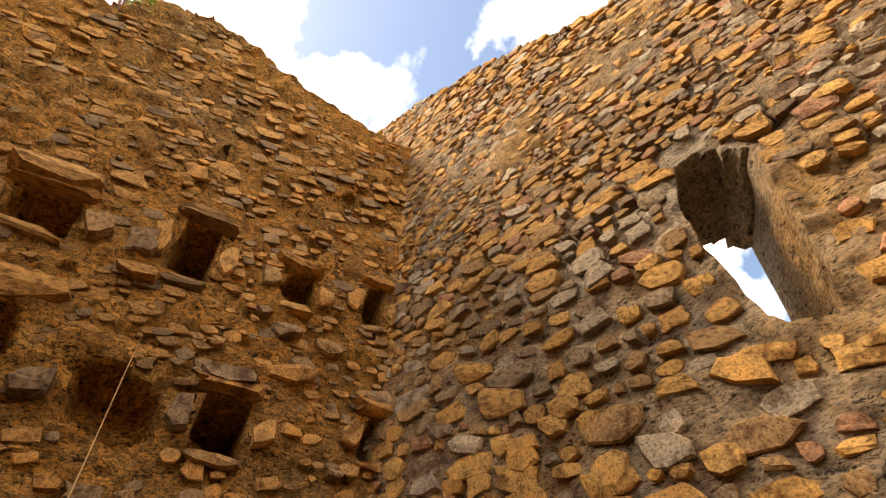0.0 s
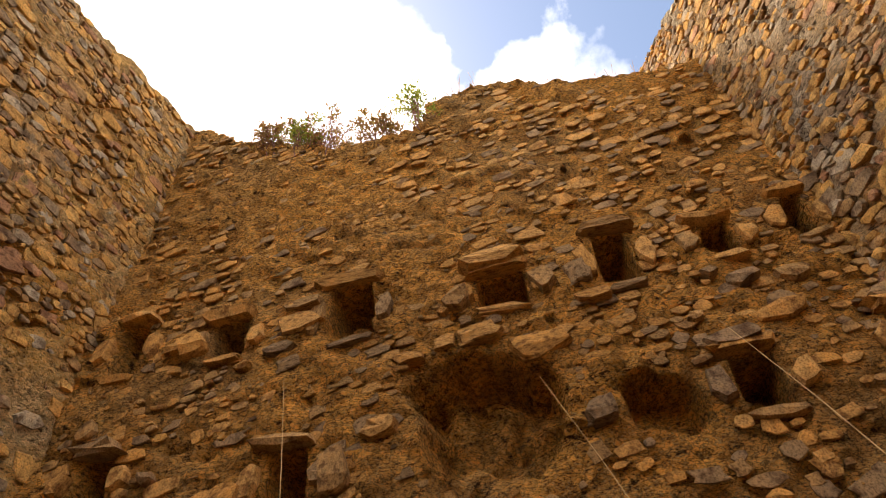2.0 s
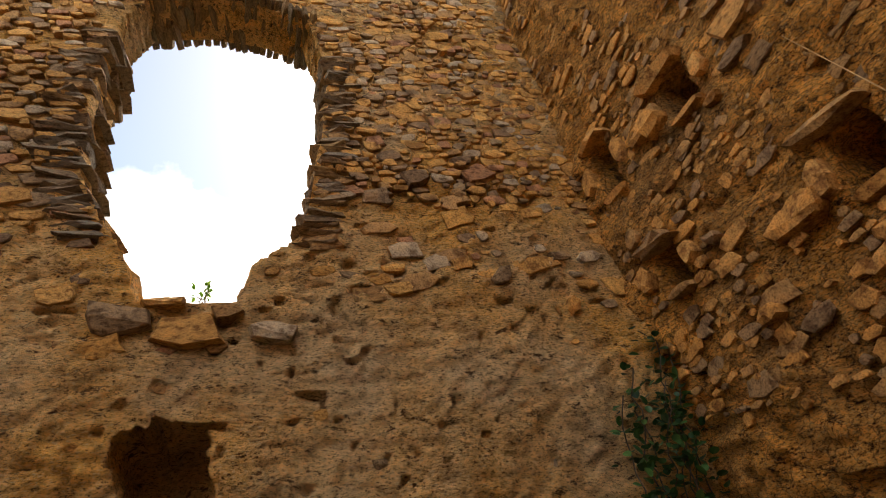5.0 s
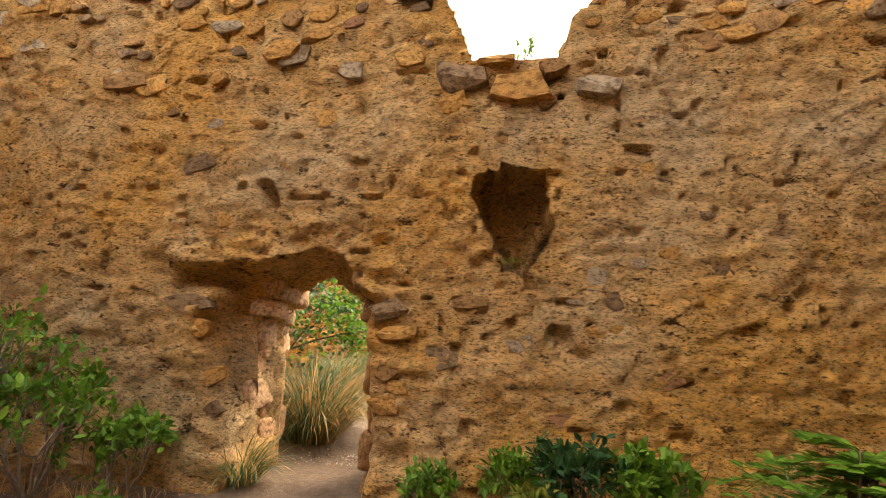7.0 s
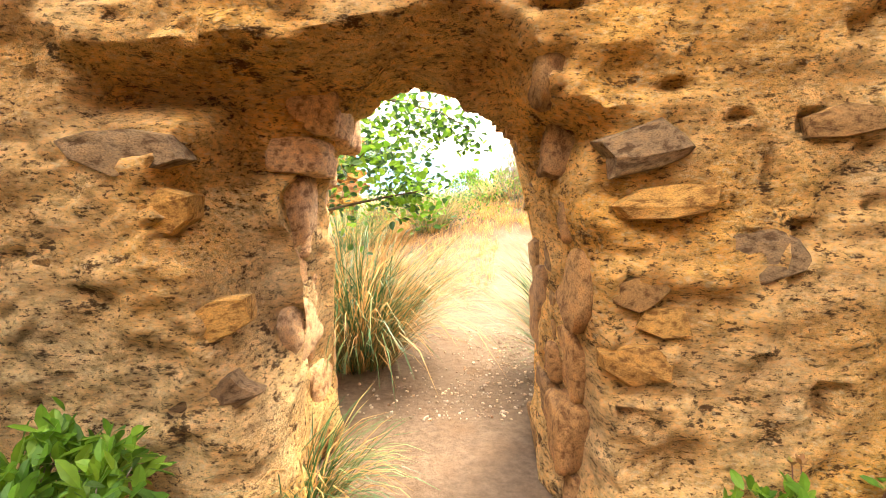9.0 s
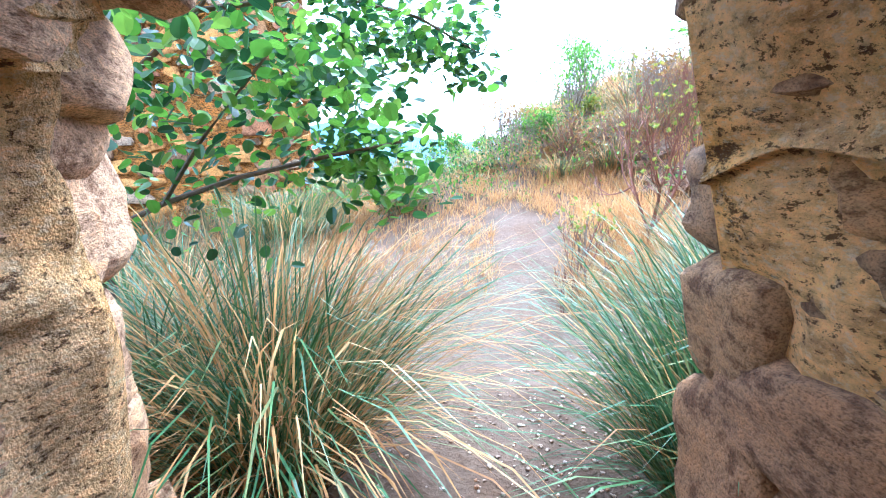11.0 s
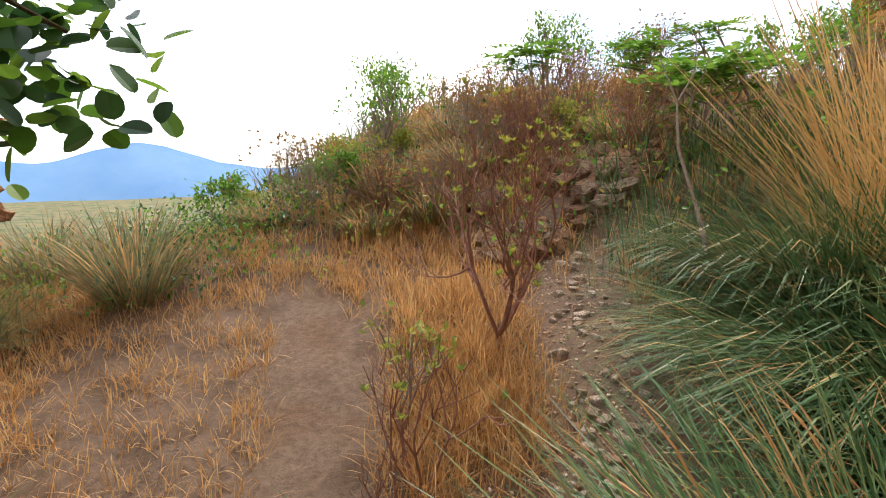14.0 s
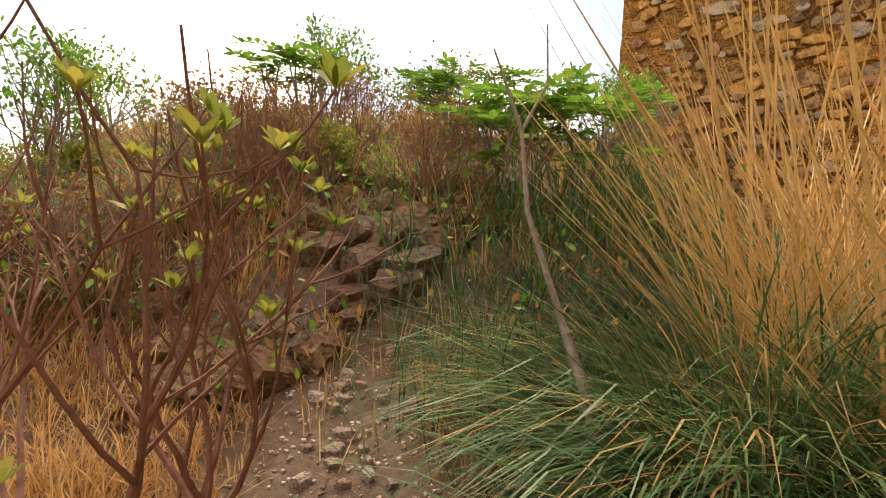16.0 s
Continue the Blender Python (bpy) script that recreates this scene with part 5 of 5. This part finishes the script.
spots += [(4.2, 5.16, 0.78, 0.3, 0.34, -0.05), (3.78, 4.76, 0.3, 0.28, 0.26, 0.1), (4.62, 4.85, 0.3, 0.34, 0.22, 0.1), (4.95, 4.86, 0.3, 0.32, 0.2, 0.0), (2.28, 4.78, 0.5, 0.3, 0.2, 0.02),
          (2.25, 5.02, 0.5, 0.2, 0.16, 0.02), (1.2, 4.72, 0.32, 0.32, 0.22, 0.3), (3.95, 4.36, 0.5, 0.2, 0.16, 0.05), (4.45, 4.15, 0.6, 0.3, 0.16, 0.1), (5.95, 3.92, 0.5, 0.22, 0.2, 0.05),
          (7.35, 4.15, 0.5, 0.3, 0.18, 0.1), (2.7, 3.3, 0.3, 0.44, 0.16, 0.05), (1.75, 3.2, 0.6, 0.3, 0.14, 0.0), (3.05, 3.6, 0.36, 0.22, 0.16, 0.1), (4.8, 3.5, 0.3, 0.3, 0.16, 0.2)]
lay_stones(east, frame_e, spots, OCHRE_ONE, OCHRE, lambda u, v: math.hypot(u - 3.8, v - 4.6))

spots = courses(0.6, 6.9, 1.6, 10.5, lambda u, v: 0.068 + 0.055 * float(smooth(4.4, 3.0, v)) + 0.02 * float(value_noise(u, v, 6)),
                lambda u, v: 0.93 + 0.06 * float(smooth(3.4, 4.6, v)), free_s, slope=0.075, depth=(0.02, 0.05), tilt=0.3, odd=0.42)
lay_stones(south, frame_s, spots, RUBBLE_ONE, RUBBLE, lambda u, v: math.hypot(u - 3.9, v - 4.4))


# slabs along the jambs and over the head of the tall window
def slab_run(wall, spots, material):
    for (x, y, z), (w, d, h), turn in spots:
        k = int(rng.integers(len(SHAPES)))
        ob = new("slab", stone_data(k, material))
        ob.parent = wall
        ob.matrix_world = pose(x, y, z, 90 + rng.uniform(-7, 7), turn, rng.uniform(-10, 10)) @ Matrix.Diagonal((w, h, d, 1))


run, z = [], 4.1
while z < 6.85:
    h = rng.uniform(0.06, 0.12)
    left = float(np.interp(z, [4.1, 4.7, 5.4, 6.1, 6.9], [0.95, 0.66, 0.52, 0.5, 0.58]))
    right = float(np.interp(z, [4.1, 4.5, 5.4, 6.2, 6.9], [2.46, 2.54, 2.66, 2.72, 2.66]))
    for y in (0.17, 0.4, 0.62):
        run.append(((left - rng.uniform(0.12, 0.2), y - 0.02, z), (rng.uniform(0.36, 0.52), 0.3, h * 1.1), rng.uniform(-5, 5)))
        run.append(((right + rng.uniform(0.12, 0.2), y - 0.02, z), (rng.uniform(0.36, 0.52), 0.3, h * 1.1), rng.uniform(-5, 5)))
    z += h
slab_run(north, run, SLATE)
run = []
for x in np.arange(0.7, 2.65, 0.085):
    zt = float(np.interp(x, [0.7, 1.35, 1.9, 2.6], [7.5, 7.71, 7.67, 7.4]))
    for y in (0.05, 0.3, 0.55):
        run.append(((float(x), y, zt + rng.uniform(0, 0.05)), (0.1, 0.28, rng.uniform(0.12, 0.18)), rng.uniform(-12, 12)))
slab_run(north, run, SLATE)
# big worn jamb stones of the doorway
def worn_stone(seed):
    """A block about 1 x 1 x 1 with a broken, rounded face towards +z."""
    r = np.random.default_rng(seed)
    bm = bmesh.new()
    bmesh.ops.create_cube(bm, size=1.0)
    bmesh.ops.subdivide_edges(bm, edges=bm.edges[:], cuts=6, use_grid_fill=True)
    o = Vector(r.uniform(-50, 50, 3))
    k = Vector(r.uniform(0.82, 1.08, 3))
    for v in bm.verts:
        p = v.co.copy()
        n = sum(abs(c * 2) ** 7 for c in p) ** (1 / 7)
        p = p / max(n, 0.2) * max(abs(c) * 2 for c in p)
        p = Vector((p.x * k.x, p.y * k.y, p.z))
        p += 0.11 * Vector(noise.noise_vector(p * 1.4 + o)) + 0.06 * Vector(noise.noise_vector(p * 4.2 + o))
        v.co = p
    me = bpy.data.meshes.new("jamb_stone")
    bm.to_mesh(me)
    bm.free()
    me.polygons.foreach_set("use_smooth", [True] * len(me.polygons))
    me.set_sharp_from_angle(angle=radians(38))
    return me


# darker brown copy for the right jamb, its shade put into the colour
JAMB_SHADED = stone_material("shaded_jamb_stone", [(0.0, (0.27, 0.15, 0.075)), (0.35, (0.38, 0.21, 0.09)), (0.7, (0.18, 0.11, 0.06)), (1.0, (0.42, 0.24, 0.10))], island=False)
WORN = {}
for side, x0, mat in ((-1, -0.67, JAMB_LIT), (1, 0.565, JAMB_SHADED)):
    for y in (0.36, 0.6, 0.82, 0.92):
        z = 0.0
        while z < 1.6:
            h = rng.uniform(0.14, 0.34)
            if side < 0 and y < 0.5:
                break
            shift = float(np.interp(z, [0, 1.1, 1.65], [0, 0.0, -0.2 if side > 0 else 0.24]))
            key = (int(rng.integers(7)), side)
            if key not in WORN:
                WORN[key] = worn_stone(600 + key[0] + 10 * side)
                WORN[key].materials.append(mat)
            ob = new("jamb_stone", WORN[key])
            ob.parent = north
            ob.matrix_world = pose(x0 + shift + side * rng.uniform(0.0, 0.07), y - rng.uniform(0.0, 0.1), z + h / 2, 90 + rng.uniform(-6, 6), rng.uniform(-8, 8), -side * 90) @ Matrix.Diagonal((rng.uniform(0.3, 0.46), h * 1.04, 0.22, 1))
            z += h
